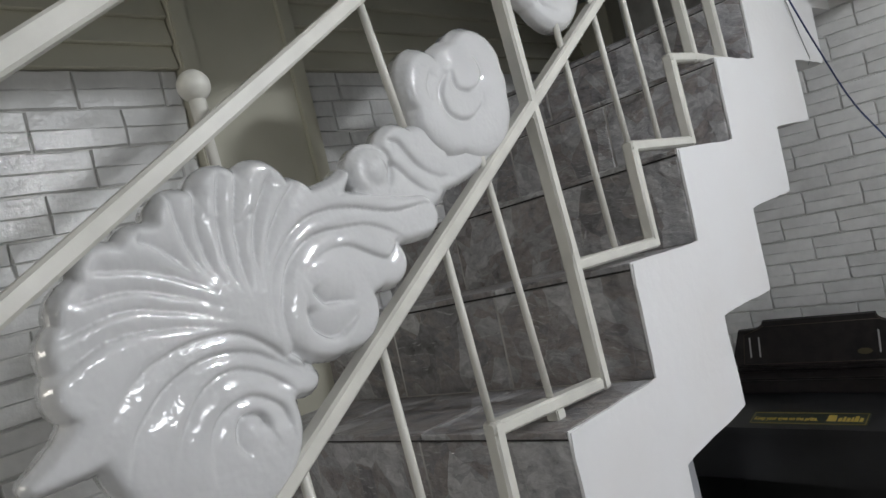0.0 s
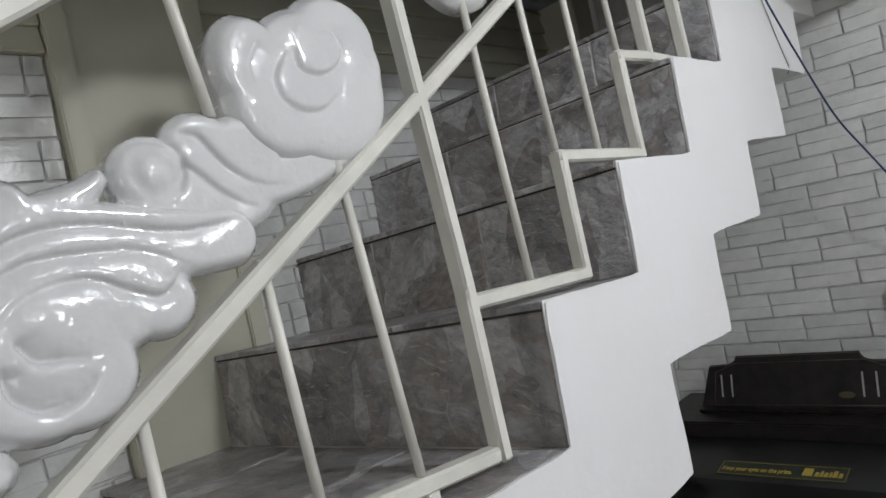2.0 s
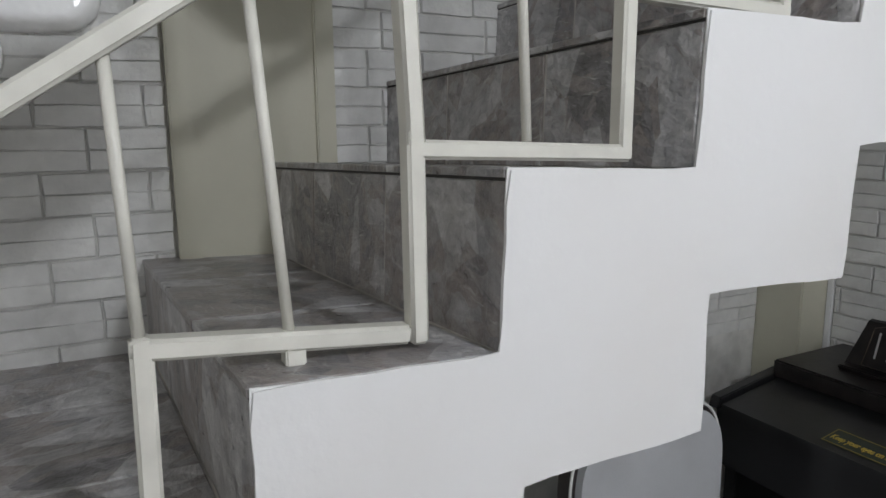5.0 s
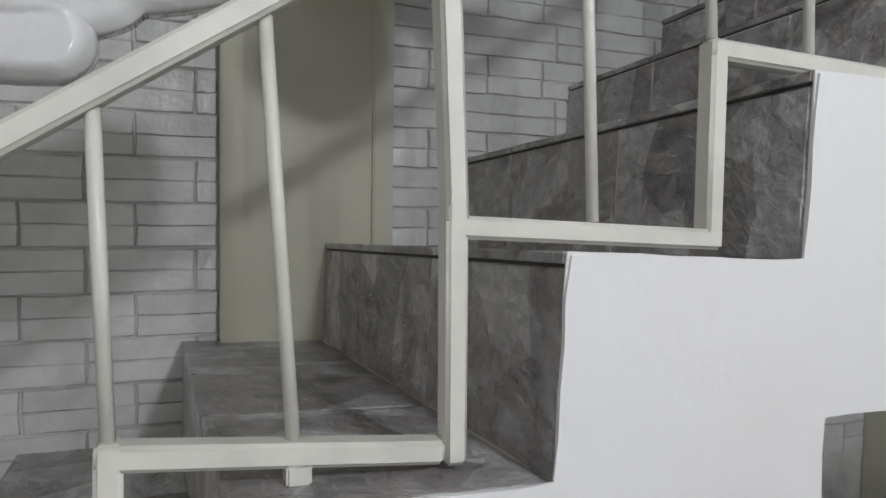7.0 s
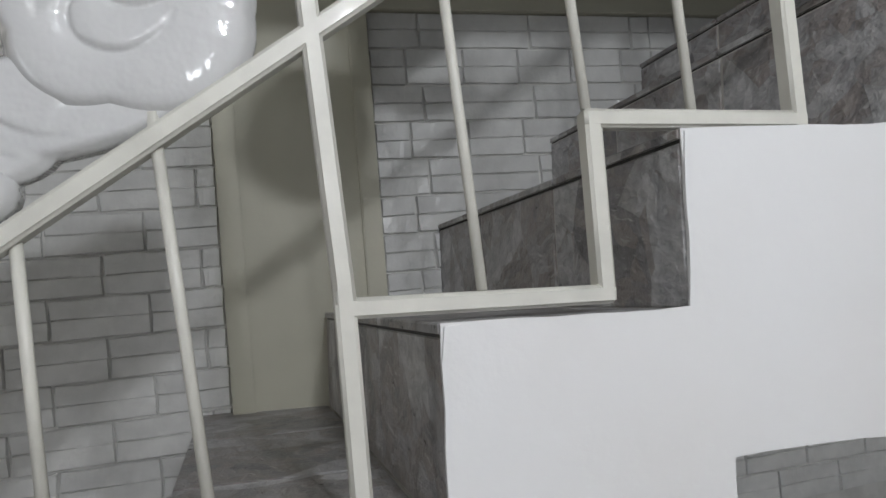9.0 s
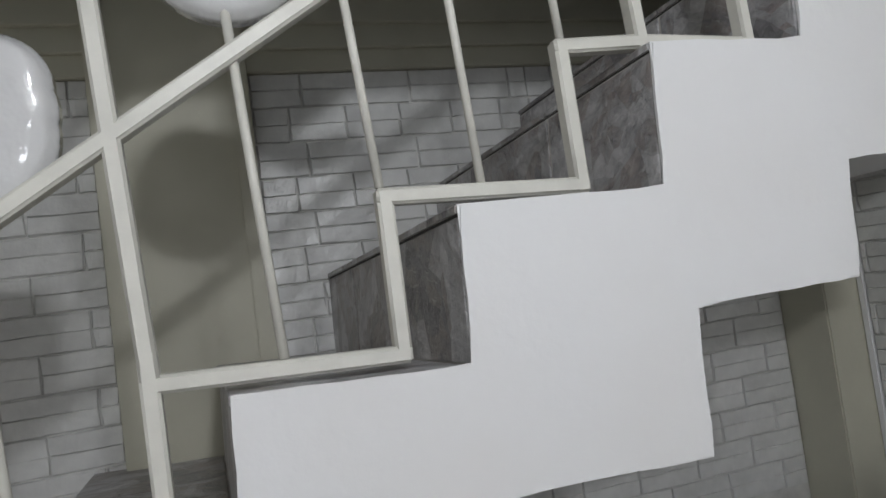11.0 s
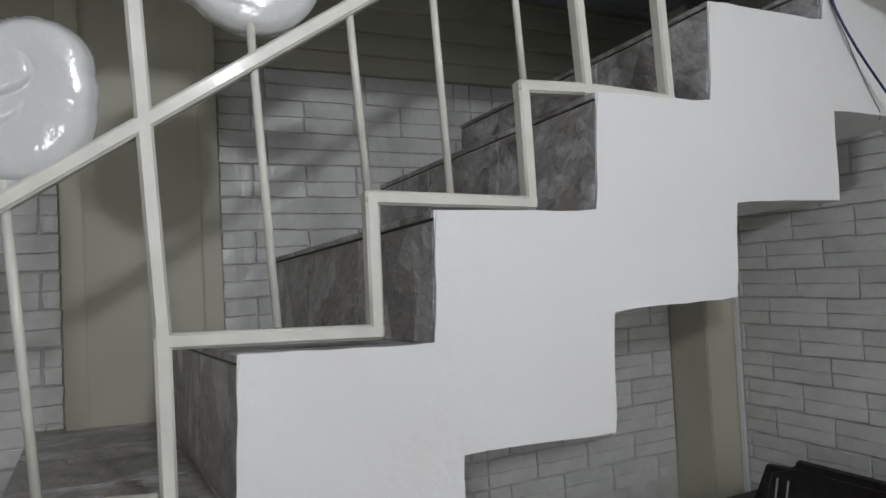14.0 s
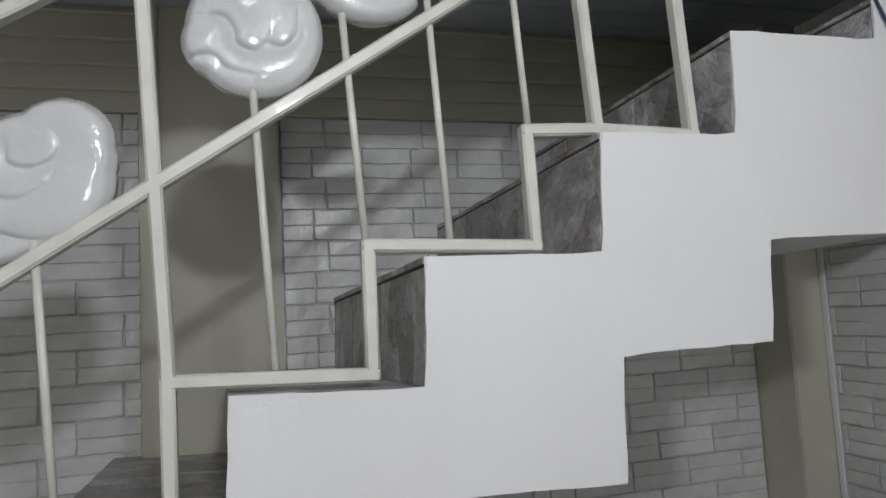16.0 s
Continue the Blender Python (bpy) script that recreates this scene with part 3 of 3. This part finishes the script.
# body: shell flutes sweeping to a scalloped rim, a long leaf and two scrolls, cut into one face
rim = [(-0.560, 1.669, 0.027), (-0.598, 1.684, 0.036), (-0.643, 1.682, 0.036), (-0.690, 1.667, 0.032), (-0.730, 1.642, 0.030), (-0.766, 1.630, 0.031), (-0.786, 1.602, 0.033), (-0.798, 1.572, 0.034), (-0.802, 1.540, 0.034)]
carving("shell_body", -0.90, -0.32, 1.34, 1.76, [disc(x, z, r, r, 0.019, 8.0) for x, z, r in rim] + [
    disc(-0.690, 1.580, 0.118, 0.095, 0.019, 9.0),
    disc(-0.712, 1.490, 0.100, 0.105, 0.019, 9.0),
    disc(-0.580, 1.610, 0.075, 0.070, 0.019, 9.0),
    ribbon(((-0.775, 1.520), (-0.856, 1.478)), ((-0.80, 1.495),), 0.045, 0.010, 0.019, 8.0),
    ribbon(((-0.600, 1.600), (-0.378, 1.626)), ((-0.570, 1.660), (-0.470, 1.625)), 0.050, 0.030, 0.020, 8.0),
    ribbon(((-0.560, 1.655), (-0.484, 1.690)), ((-0.530, 1.665), (-0.500, 1.672)), 0.024, 0.009, 0.018, 6.0),
    disc(-0.456, 1.580, 0.036, 0.034, 0.021, 5.0),
    disc(-0.490, 1.594, 0.050, 0.050, 0.020, 8.0),
    disc(-0.556, 1.556, 0.070, 0.066, 0.021, 9.0),
    disc(-0.532, 1.537, 0.052, 0.046, 0.021, 8.0),
    disc(-0.692, 1.452, 0.080, 0.076, 0.021, 9.0),
    disc(-0.602, 1.482, 0.022, 0.018, 0.018, 5.0),
    disc(-0.625, 1.492, 0.032, 0.028, 0.019, 7.0),
], plaque, 0.049, step=0.0019, grow=(0, 0, 0, 0), soften=10, steps=(
    # fan
    (1, ((-0.555, 1.693), (-0.585, 1.664), (-0.610, 1.626), (-0.623, 1.579))),
    (1, ((-0.588, 1.700), (-0.612, 1.665), (-0.626, 1.623), (-0.629, 1.581))),
    (1, ((-0.622, 1.714), (-0.638, 1.663), (-0.643, 1.611), (-0.640, 1.579))),
    (1, ((-0.643, 1.715), (-0.655, 1.670), (-0.658, 1.619), (-0.650, 1.585))),
    (1, ((-0.671, 1.698), (-0.680, 1.659), (-0.674, 1.618), (-0.661, 1.590))),
    (1, ((-0.700, 1.695), (-0.697, 1.661), (-0.687, 1.625), (-0.670, 1.596))),
    (1, ((-0.738, 1.655), (-0.714, 1.639), (-0.690, 1.610))),
    (1, ((-0.780, 1.634), (-0.736, 1.626), (-0.694, 1.606), (-0.675, 1.592))),
    (1, ((-0.800, 1.610), (-0.752, 1.611), (-0.711, 1.597), (-0.672, 1.576))),
    (1, ((-0.818, 1.584), (-0.765, 1.595), (-0.721, 1.585), (-0.664, 1.562))),
    (1, ((-0.830, 1.552), (-0.780, 1.574), (-0.724, 1.570), (-0.660, 1.552))),
    # leaf and upper scroll
    (1, ((-0.372, 1.641), (-0.430, 1.638), (-0.493, 1.651), (-0.536, 1.652), (-0.573, 1.640), (-0.606, 1.609), (-0.622, 1.574), (-0.626, 1.537))),
    (1, ((-0.436, 1.612), (-0.470, 1.627), (-0.516, 1.630), (-0.556, 1.627), (-0.587, 1.608), (-0.606, 1.577), (-0.613, 1.545), (-0.605, 1.512), (-0.583, 1.491))),
    (1, ((-0.434, 1.603), (-0.451, 1.587), (-0.463, 1.585), (-0.485, 1.596), (-0.508, 1.608), (-0.534, 1.609), (-0.562, 1.600), (-0.584, 1.578))),
    (1, ((-0.570, 1.572), (-0.560, 1.556), (-0.545, 1.552), (-0.522, 1.548)), 0.011, 0.010),
    (1, ((-0.582, 1.555), (-0.579, 1.532), (-0.560, 1.517), (-0.540, 1.520), (-0.520, 1.534)), 0.012, 0.011),
    # lower scroll
    (1, ((-0.584, 1.488), (-0.611, 1.503), (-0.634, 1.528), (-0.666, 1.550), (-0.707, 1.554), (-0.750, 1.545), (-0.779, 1.527), (-0.804, 1.500))),
    (1, ((-0.612, 1.498), (-0.651, 1.526), (-0.696, 1.536), (-0.737, 1.525), (-0.764, 1.506), (-0.781, 1.485), (-0.792, 1.453))),
    (1, ((-0.622, 1.482), (-0.645, 1.503), (-0.680, 1.517), (-0.715, 1.506), (-0.742, 1.475), (-0.755, 1.438))),
    (1, ((-0.633, 1.446), (-0.640, 1.470), (-0.668, 1.488), (-0.700, 1.482), (-0.718, 1.459), (-0.721, 1.420))),
    (1, ((-0.656, 1.452), (-0.663, 1.468), (-0.682, 1.470), (-0.692, 1.452), (-0.684, 1.432)), 0.011, 0.010),
))

plaque = tagged(new("carved_plaque"), "glossy white carved plaque ending in a rolled scroll", "plaque", group="carved plaques of the railing")
carving("tail_scroll", -0.08, 0.17, 1.86, 2.12, [
    disc(0.046, 1.987, 0.096, 0.098, 0.021, 5.0),
    disc(-0.006, 1.968, 0.050, 0.050, 0.020, 4.5),
    disc(0.030, 2.045, 0.036, 0.036, 0.0235, 5.0),
], plaque, 0.050, step=0.0021, grow=(0, 0, 0, 0), steps=(
    (-1, ((-0.050, 1.940), (-0.015, 1.946), (0.007, 1.927), (0.051, 1.917))),
    (-1, ((-0.018, 2.003), (0.003, 2.002), (0.016, 1.984), (0.021, 1.964), (0.044, 1.954), (0.062, 1.968), (0.069, 1.992)), 0.011, 0.012),
    (-1, ((0.063, 1.966), (0.085, 1.963), (0.105, 1.986), (0.105, 2.030)), 0.008, 0.010),
))
carving("leaf", 0.10, 0.50, 1.98, 2.36, [
    ribbon(((0.150, 2.060), (0.262, 2.040)), ((0.17, 2.02), (0.23, 2.015)), 0.030, 0.022, 0.020),
    ribbon(((0.120, 2.080), (0.400, 2.300)), ((0.20, 2.10), (0.30, 2.20)), 0.05, 0.05, 0.022),
    disc(0.330, 2.20, 0.080, 0.080, 0.016, 4.5),
    curl(0.330, 2.20, 0.065, 1.4, 0.4, 0.026, 0.018, 1),
], plaque, 0.052, grow=(0.027, 0.04, 0.027, 1.57))

# ball-topped rod behind the railing
finial = tagged(new("finial_rod"), "cream rod with a ball finial standing on a stair tread", "finial")
part("rod", rod((-0.575, 0.135, 1.108), (-0.600, 0.135, 1.81), 0.0062), RAIL, finial)
part("collar", rod((-0.5985, 0.135, 1.770), (-0.600, 0.135, 1.812), 0.0095), RAIL, finial)
part("ring", rod((-0.5983, 0.135, 1.764), (-0.5985, 0.135, 1.769), 0.0088), EDGE_DARK, finial, "dark ring")
bm = bmesh.new()
bmesh.ops.create_uvsphere(bm, u_segments=20, v_segments=12, radius=0.0185, matrix=Matrix.Translation((-0.600, 0.135, 1.822)))
for f in bm.faces:
    f.smooth = True
part("ball", bm, RAIL, finial)

# ---- piano ----
piano = tagged(new("digital_piano"), "black digital piano with closed lid beside the brick wall", "piano")
YA, YZ = 0.66, -0.80
part("case", box(1.10, 1.60, YZ, YA, 0.60, 0.775, 0.006), BLACK, piano)
part("shelf", box(1.29, 1.60, YZ, 0.635, 0.82, 0.872, 0.005), DESK, piano, "dark brown top shelf")
part("shelf_support", box(1.36, 1.60, YZ + 0.01, YA - 0.04, 0.775, 0.82), BLACK, piano)
lid = part("lid", prism([(1.075, 0.786), (1.345, 0.830), (1.345, 0.778), (1.075, 0.770)], YZ + 0.03, YA - 0.04, 0.004), BLACK, piano, "sloping closed key lid")
for y in (YZ, YA - 0.032):
    part("cheek", prism([(1.07, 0.77), (1.08, 0.80), (1.36, 0.845), (1.60, 0.845), (1.60, 0.77)], y, y + 0.03, 0.004), BLACK, piano)
part("back_panel", box(1.52, 1.58, YZ, YA, 0.0, 0.60, 0.004), BLACK, piano)
for y in (YZ, YA - 0.04):
    part("side_leg", box(1.15, 1.58, y, y + 0.04, 0.0, 0.60, 0.004), BLACK, piano)


def desk_outline():
    """Music desk: low ears, a quarter-round step and a raised middle; in y and height above its foot."""
    pts = [(0.510, 0.0), (0.468, 0.140), (0.425, 0.142)]
    for k in range(6):
        a = math.pi / 2 * k / 5
        pts.append((0.425 - 0.045 * math.sin(a), 0.142 + 0.026 * (1 - math.cos(a))))
    for k in range(6):
        a = math.pi / 2 * (1 - k / 5)
        pts.append((0.018 + 0.032 * math.sin(a) - 0.020, 0.142 + 0.026 * (1 - math.cos(a)) if k else 0.168))
    return pts + [(-0.070, 0.142), (-0.085, 0.0)]


TILT_BACK = 0.20


def on_desk(y, h, out=0.0):
    """A point of the music desk's face, h up its slope and out in front of it."""
    return Vector((1.405 + h * TILT_BACK - out, y, 0.870 + h * 0.975 - out * TILT_BACK))


def desk_plate(outline, out, thick):
    bm = bmesh.new()
    a = [bm.verts.new(on_desk(y, h, out)) for y, h in outline]
    b = [bm.verts.new(on_desk(y, h, out - thick)) for y, h in outline]
    bm.faces.new(a)
    bm.faces.new(b[::-1])
    for i in range(len(a)):
        j = (i + 1) % len(a)
        bm.faces.new((a[i], b[i], b[j], a[j]))
    return bm


desk = part("music_desk", desk_plate(desk_outline(), 0.0, 0.014), DESK, piano, "dark brown shaped music desk")
part("ledge", box(1.375, 1.412, -0.08, 0.505, 0.8725, 0.884, 0.003), DESK, desk)
for y0, h0, y1, h1 in ((0.462, 0.020, 0.448, 0.124), (0.448, 0.124, 0.380, 0.150), (0.380, 0.150, 0.020, 0.150), (0.020, 0.150, -0.050, 0.124), (-0.050, 0.124, -0.062, 0.020), (-0.062, 0.020, 0.462, 0.020)):
    p, q = on_desk(y0, h0, 0.0005), on_desk(y1, h1, 0.0005)
    part("inlay", rod(p, q, 0.0011, sides=6), material("brown_inlay", (0.07, 0.05, 0.035), 0.4) if "brown_inlay" not in bpy.data.materials else bpy.data.materials["brown_inlay"], desk)
for y in (0.432, 0.400, 0.030, -0.005):
    part("slot", desk_plate([(y + 0.004, 0.045), (y + 0.001, 0.115), (y - 0.004, 0.115), (y - 0.001, 0.045)], 0.0012, 0.002), STEEL, desk, "bright slot")
part("badge", desk_plate([(0.075 + 0.022 * math.cos(k * math.pi / 6), 0.050 + 0.010 * math.sin(k * math.pi / 6)) for k in range(12)], 0.0012, 0.002), material("dull_brass", (0.10, 0.085, 0.05), 0.4, metal=0.5), desk, "dull brass badge")

# printed strip on the lid
SX, SZ, SLOPE_LID = 1.075, 0.786, 0.163


def on_lid(x, y, up=0.0):
    return Vector((x - up * SLOPE_LID, y, SZ + (x - SX) * SLOPE_LID + up))


def lid_plate(x0, x1, y0, y1, up, thick=0.0006):
    bm = bmesh.new()
    top_v = [bm.verts.new(on_lid(x, y, up)) for x, y in ((x0, y0), (x1, y0), (x1, y1), (x0, y1))]
    low_v = [bm.verts.new(on_lid(x, y, up - thick)) for x, y in ((x0, y0), (x1, y0), (x1, y1), (x0, y1))]
    bm.faces.new(top_v)
    bm.faces.new(low_v[::-1])
    for i in range(4):
        j = (i + 1) % 4
        bm.faces.new((top_v[i], low_v[i], low_v[j], top_v[j]))
    return bm


STRIP = material("dark_green_strip", (0.012, 0.020, 0.014), 0.3)
LINE = material("dull_gold_line", (0.20, 0.155, 0.035), 0.4)
strip = tagged(new("bumper_sticker"), "dark sticker with gold lettering on the piano lid", "sticker")
part("backing", lid_plate(1.100, 1.170, 0.030, 0.362, 0.0012), STRIP, strip)
for x0, x1, y0, y1 in ((1.103, 1.106, 0.034, 0.358), (1.164, 1.167, 0.034, 0.358), (1.106, 1.164, 0.034, 0.0365), (1.106, 1.164, 0.3555, 0.358)):
    part("border", lid_plate(x0, x1, y0, y1, 0.0020), LINE, strip)
letters = bpy.data.curves.new("lettering", "FONT")
letters.body, letters.size, letters.extrude, letters.offset = "Keep your eyes on the prize.", 0.0235, 0.0003, 0.0006
letters.materials.append(GOLD)
tmp = new("lettering", letters)
dg = bpy.context.evaluated_depsgraph_get()
dg.update()
words = bpy.data.meshes.new_from_object(tmp.evaluated_get(dg))
bpy.data.objects.remove(tmp)
lettering = new("lettering", words)
lettering.parent = strip
wide = max(v.co.x for v in words.vertices)
ux, uy = Vector((0, -1, 0)), Vector((1, 0, SLOPE_LID)).normalized()
turn = Matrix((ux, uy, ux.cross(uy))).transposed().to_4x4()
turn.translation = on_lid(1.122, 0.350, 0.0022)
lettering.matrix_basis = turn @ Matrix.Diagonal((0.185 / wide, 1.15, 1, 1))
bm = bmesh.new()
for k, (w, h) in enumerate(((0.030, 0.034), (0.012, 0.020), (0.010, 0.026), (0.012, 0.020), (0.008, 0.024), (0.014, 0.030), (0.012, 0.020))):
    y = 0.140 - sum((0.0, 0.030, 0.012, 0.010, 0.012, 0.008, 0.014)[:k + 1])
    corners = [on_lid(1.120 + dx, y - dy, 0.0022) for dx, dy in ((0, 0), (h, 0.002), (h, w * 0.8), (0, w * 0.85))]
    a = [bm.verts.new(c) for c in corners]
    b = [bm.verts.new(c + Vector((0, 0, -0.0008))) for c in corners]
    bm.faces.new(a)
    bm.faces.new(b[::-1])
    for i in range(4):
        bm.faces.new((a[i], b[i], b[(i + 1) % 4], a[(i + 1) % 4]))
part("emblem", bm, GOLD, strip, "gold emblem drawn as plain shapes")

# ---- chair at the piano ----
PAD = material("pale_grey_leatherette", (0.50, 0.51, 0.53), 0.45, spread=0.05, bump=0.2, fine=120)
EDGE = material("dark_brown_leatherette", (0.035, 0.028, 0.027), 0.4, spread=0.2)
PIPING = material("white_piping", (0.75, 0.75, 0.73), 0.5)
chair = tagged(new("padded_chair"), "pale grey padded chair with dark sides and white piping", "chair")


def back_outline(inset):
    """Rounded top of the backrest in x and z."""
    pts = []
    for k in range(25):
        a = math.pi * k / 24
        pts.append((0.705 + (0.225 - inset) * math.copysign(abs(math.cos(a)) ** 0.55, math.cos(a)), 0.66 + (0.235 - inset) * math.sin(a) ** 0.5))
    return [(0.93 - inset, 0.46)] + pts + [(0.48 + inset, 0.46)]


part("backrest", prism(back_outline(0.012), 0.478, 0.500, 0.006), PAD, chair)
part("side_band", prism(back_outline(0.0), 0.500, 0.545, 0.004), EDGE, chair, "dark side band")
part("rear_pad", prism(back_outline(0.012), 0.545, 0.56, 0.005), PAD, chair)
tube([(x, 0.500, z) for x, z in back_outline(-0.001)], 0.0035, "piping", PIPING, chair)
part("seat", box(0.49, 0.92, 0.50, 0.86, 0.40, 0.47, 0.02), PAD, chair)
for x in (0.52, 0.89):
    for y in (0.52, 0.83):
        part("leg", rod((x, y, 0.0), (x, y, 0.41), 0.014), EDGE, chair)
for x in (0.52, 0.89):
    part("back_post", rod((x, 0.522, 0.40), (x, 0.522, 0.50), 0.014), EDGE, chair)

# ---- things on the side wall ----
def sunset_material():
    m = bpy.data.materials.new("painted_canvas")
    m.use_nodes = True
    nt = m.node_tree
    b = nt.nodes["Principled BSDF"]
    b.inputs["Roughness"].default_value = 0.55
    co = nt.nodes.new("ShaderNodeTexCoord")
    sep = nt.nodes.new("ShaderNodeSeparateXYZ")
    nz = nt.nodes.new("ShaderNodeTexNoise")
    nz.inputs["Scale"].default_value = 12
    add = nt.nodes.new("ShaderNodeMath")
    add.operation = "MULTIPLY_ADD"
    add.inputs[1].default_value = 0.05
    rng_z = nt.nodes.new("ShaderNodeMapRange")
    rng_z.inputs[1].default_value, rng_z.inputs[2].default_value = 1.05, 1.215
    ramp = nt.nodes.new("ShaderNodeValToRGB")
    e = ramp.color_ramp.elements
    e[0].position, e[0].color = 0.0, (0.80, 0.62, 0.18, 1)
    e[1].position, e[1].color = 1.0, (0.45, 0.06, 0.012, 1)
    e.new(0.35).color = (0.80, 0.40, 0.03, 1)
    e.new(0.7).color = (0.62, 0.14, 0.015, 1)
    nt.links.new(co.outputs["Object"], sep.inputs[0])
    nt.links.new(co.outputs["Object"], nz.inputs["Vector"])
    nt.links.new(nz.outputs[0], add.inputs[0])
    nt.links.new(sep.outputs[2], add.inputs[2])
    nt.links.new(add.outputs[0], rng_z.inputs[0])
    nt.links.new(rng_z.outputs[0], ramp.inputs[0])
    nt.links.new(ramp.outputs[0], b.inputs["Base Color"])
    return m


canvas = tagged(new("painting"), "small orange, yellow and black painting leaning on the brick wall", "painting")
part("canvas", box(XR - 0.045, XR - 0.020, -0.42, -0.050, 0.873, 1.192, 0.003), sunset_material(), canvas)
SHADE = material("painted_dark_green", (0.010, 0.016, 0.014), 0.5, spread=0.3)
bm = bmesh.new()
shape = [(-0.053, 0.876), (-0.053, 1.040)]
for k in range(11):
    a = math.pi * k / 10
    shape.append((-0.215 + 0.135 * math.cos(a), 1.045 + 0.115 * math.sin(a)))
shape += [(-0.417, 1.02), (-0.417, 0.876)]
a = [bm.verts.new((XR - 0.0475, y, z)) for y, z in shape]
b = [bm.verts.new((XR - 0.0450, y, z)) for y, z in shape]
bm.faces.new(a)
bm.faces.new(b[::-1])
for i in range(len(a)):
    bm.faces.new((a[i], b[i], b[(i + 1) % len(a)], a[(i + 1) % len(a)]))
part("dark_shape", bm, SHADE, canvas, "plain dark rounded shape")

blue = tagged(tube([(1.104, -0.004, 2.092), (1.118, -0.008, 2.050), (1.138, -0.013, 2.004), (1.166, -0.021, 1.953), (1.209, -0.025, 1.904), (1.248, -0.031, 1.857), (1.273, -0.039, 1.81), (1.297, -0.048, 1.763), (1.318, -0.058, 1.717),
                   (1.345, -0.075, 1.66), (1.38, -0.10, 1.60), (1.43, -0.14, 1.50), (1.50, -0.20, 1.36), (1.58, -0.27, 1.20), (1.60, -0.34, 1.05), (1.60, -0.45, 0.875)], 0.0024, "cable", CABLE),
              "thin blue cable hanging from the stair head", "cable")

# thin grey tube laid as a line down the plaster face
tagged(tube([(1.107, -0.0015, 2.085), (1.143, -0.0015, 2.015), (1.167, -0.0015, 1.981), (1.189, -0.0015, 1.940), (1.215, -0.0015, 1.899), (1.242, -0.0015, 1.861), (1.259, -0.0015, 1.840), (1.270, 0.010, 1.829)], 0.0012, "wire", GREYLINE),
       "thin grey line running down the plastered stair side", "wire")

# ---- bricks ----
BL, BH, J = 0.183, 0.082, 0.0026


def brick_mesh(length):
    """A thickly painted brick with worn edges, an uneven face and a groove along the middle; it looks to -y."""
    l, h = length / 2 - J / 2, BH / 2 - J / 2
    us = (-l, -l + 0.0025, -l * 0.4, l * 0.35, l - 0.0025, l)
    vs = (-h, -h + 0.0022, -0.0020, 0.0, 0.0016, h - 0.0026, h)
    verts, faces = [], []
    for i, u in enumerate(us):
        for k, v in enumerate(vs):
            rim = i in (0, 5) or k in (0, 6)
            d = 0.0 if rim else (-0.0030 if k == 3 else -0.0080) + rng.uniform(-0.0012, 0.0012)
            verts.append((u + rng.uniform(-0.0019, 0.0019), d, v + rng.uniform(-0.0017, 0.0017)))
    n = len(vs)
    for i in range(5):
        for k in range(n - 1):
            faces.append((i * n + k, (i + 1) * n + k, (i + 1) * n + k + 1, i * n + k + 1))
    return mesh_of("brick", verts, faces, BRICK)


full = [brick_mesh(BL) for _ in range(5)]
parts_of = {}


def brick(parent, place, turn, length):
    key = round(length, 3)
    me = rng.choice(full) if abs(length - BL) < 0.002 else parts_of.setdefault(key, brick_mesh(length))
    ob = new("brick", me)
    ob.parent = parent
    ob.matrix_basis = Matrix.Translation(place) @ Matrix.Rotation(turn + rng.uniform(-0.004, 0.004), 4, "Z") @ Matrix.Rotation(rng.uniform(-0.008, 0.008), 4, "Y")


def course(parent, row, a0, a1, across, wanted, length, lead):
    """Bricks of one course between a0 and a1 along a wall, the first joint lead past a0 minus a whole brick."""
    z = TOP - BH * (row + 0.5)
    a = a0 - lead
    while a < a1 - 0.02:
        s, e = max(a, a0), min(a + length, a1)
        if e - s > 0.02 and wanted((s + e) / 2, z):
            place, turn = across((s + e) / 2, z)
            brick(parent, place, turn, round(e - s, 3))
        a += length


def seen(x, z):
    return z > 0.85 and (z > stair_z(x) - 0.30 or z < stair_z(x) - 0.42)


def north(a, z):
    return (a, YB, z), 0.0


def east(a, z):
    return (XR, -a, z), -math.pi / 2


for row in range(0, 16):
    course(wall_north, row, -1.33, -0.232, north, seen, BL, 0.142 if row % 2 else 0.040)
    course(wall_north, row, 0.103, 0.80, north, seen, 0.133 if row % 2 else 0.265, 0.052 if row % 2 else 0.149)
    course(wall_north, row, 0.80, 1.503, north, seen, BL, 0.02 if row % 2 else 0.11)
    course(wall_east, row, -0.69, 0.76, east, lambda a, z: z < 2.09, BL, 0.162 if row % 2 else 0.072)
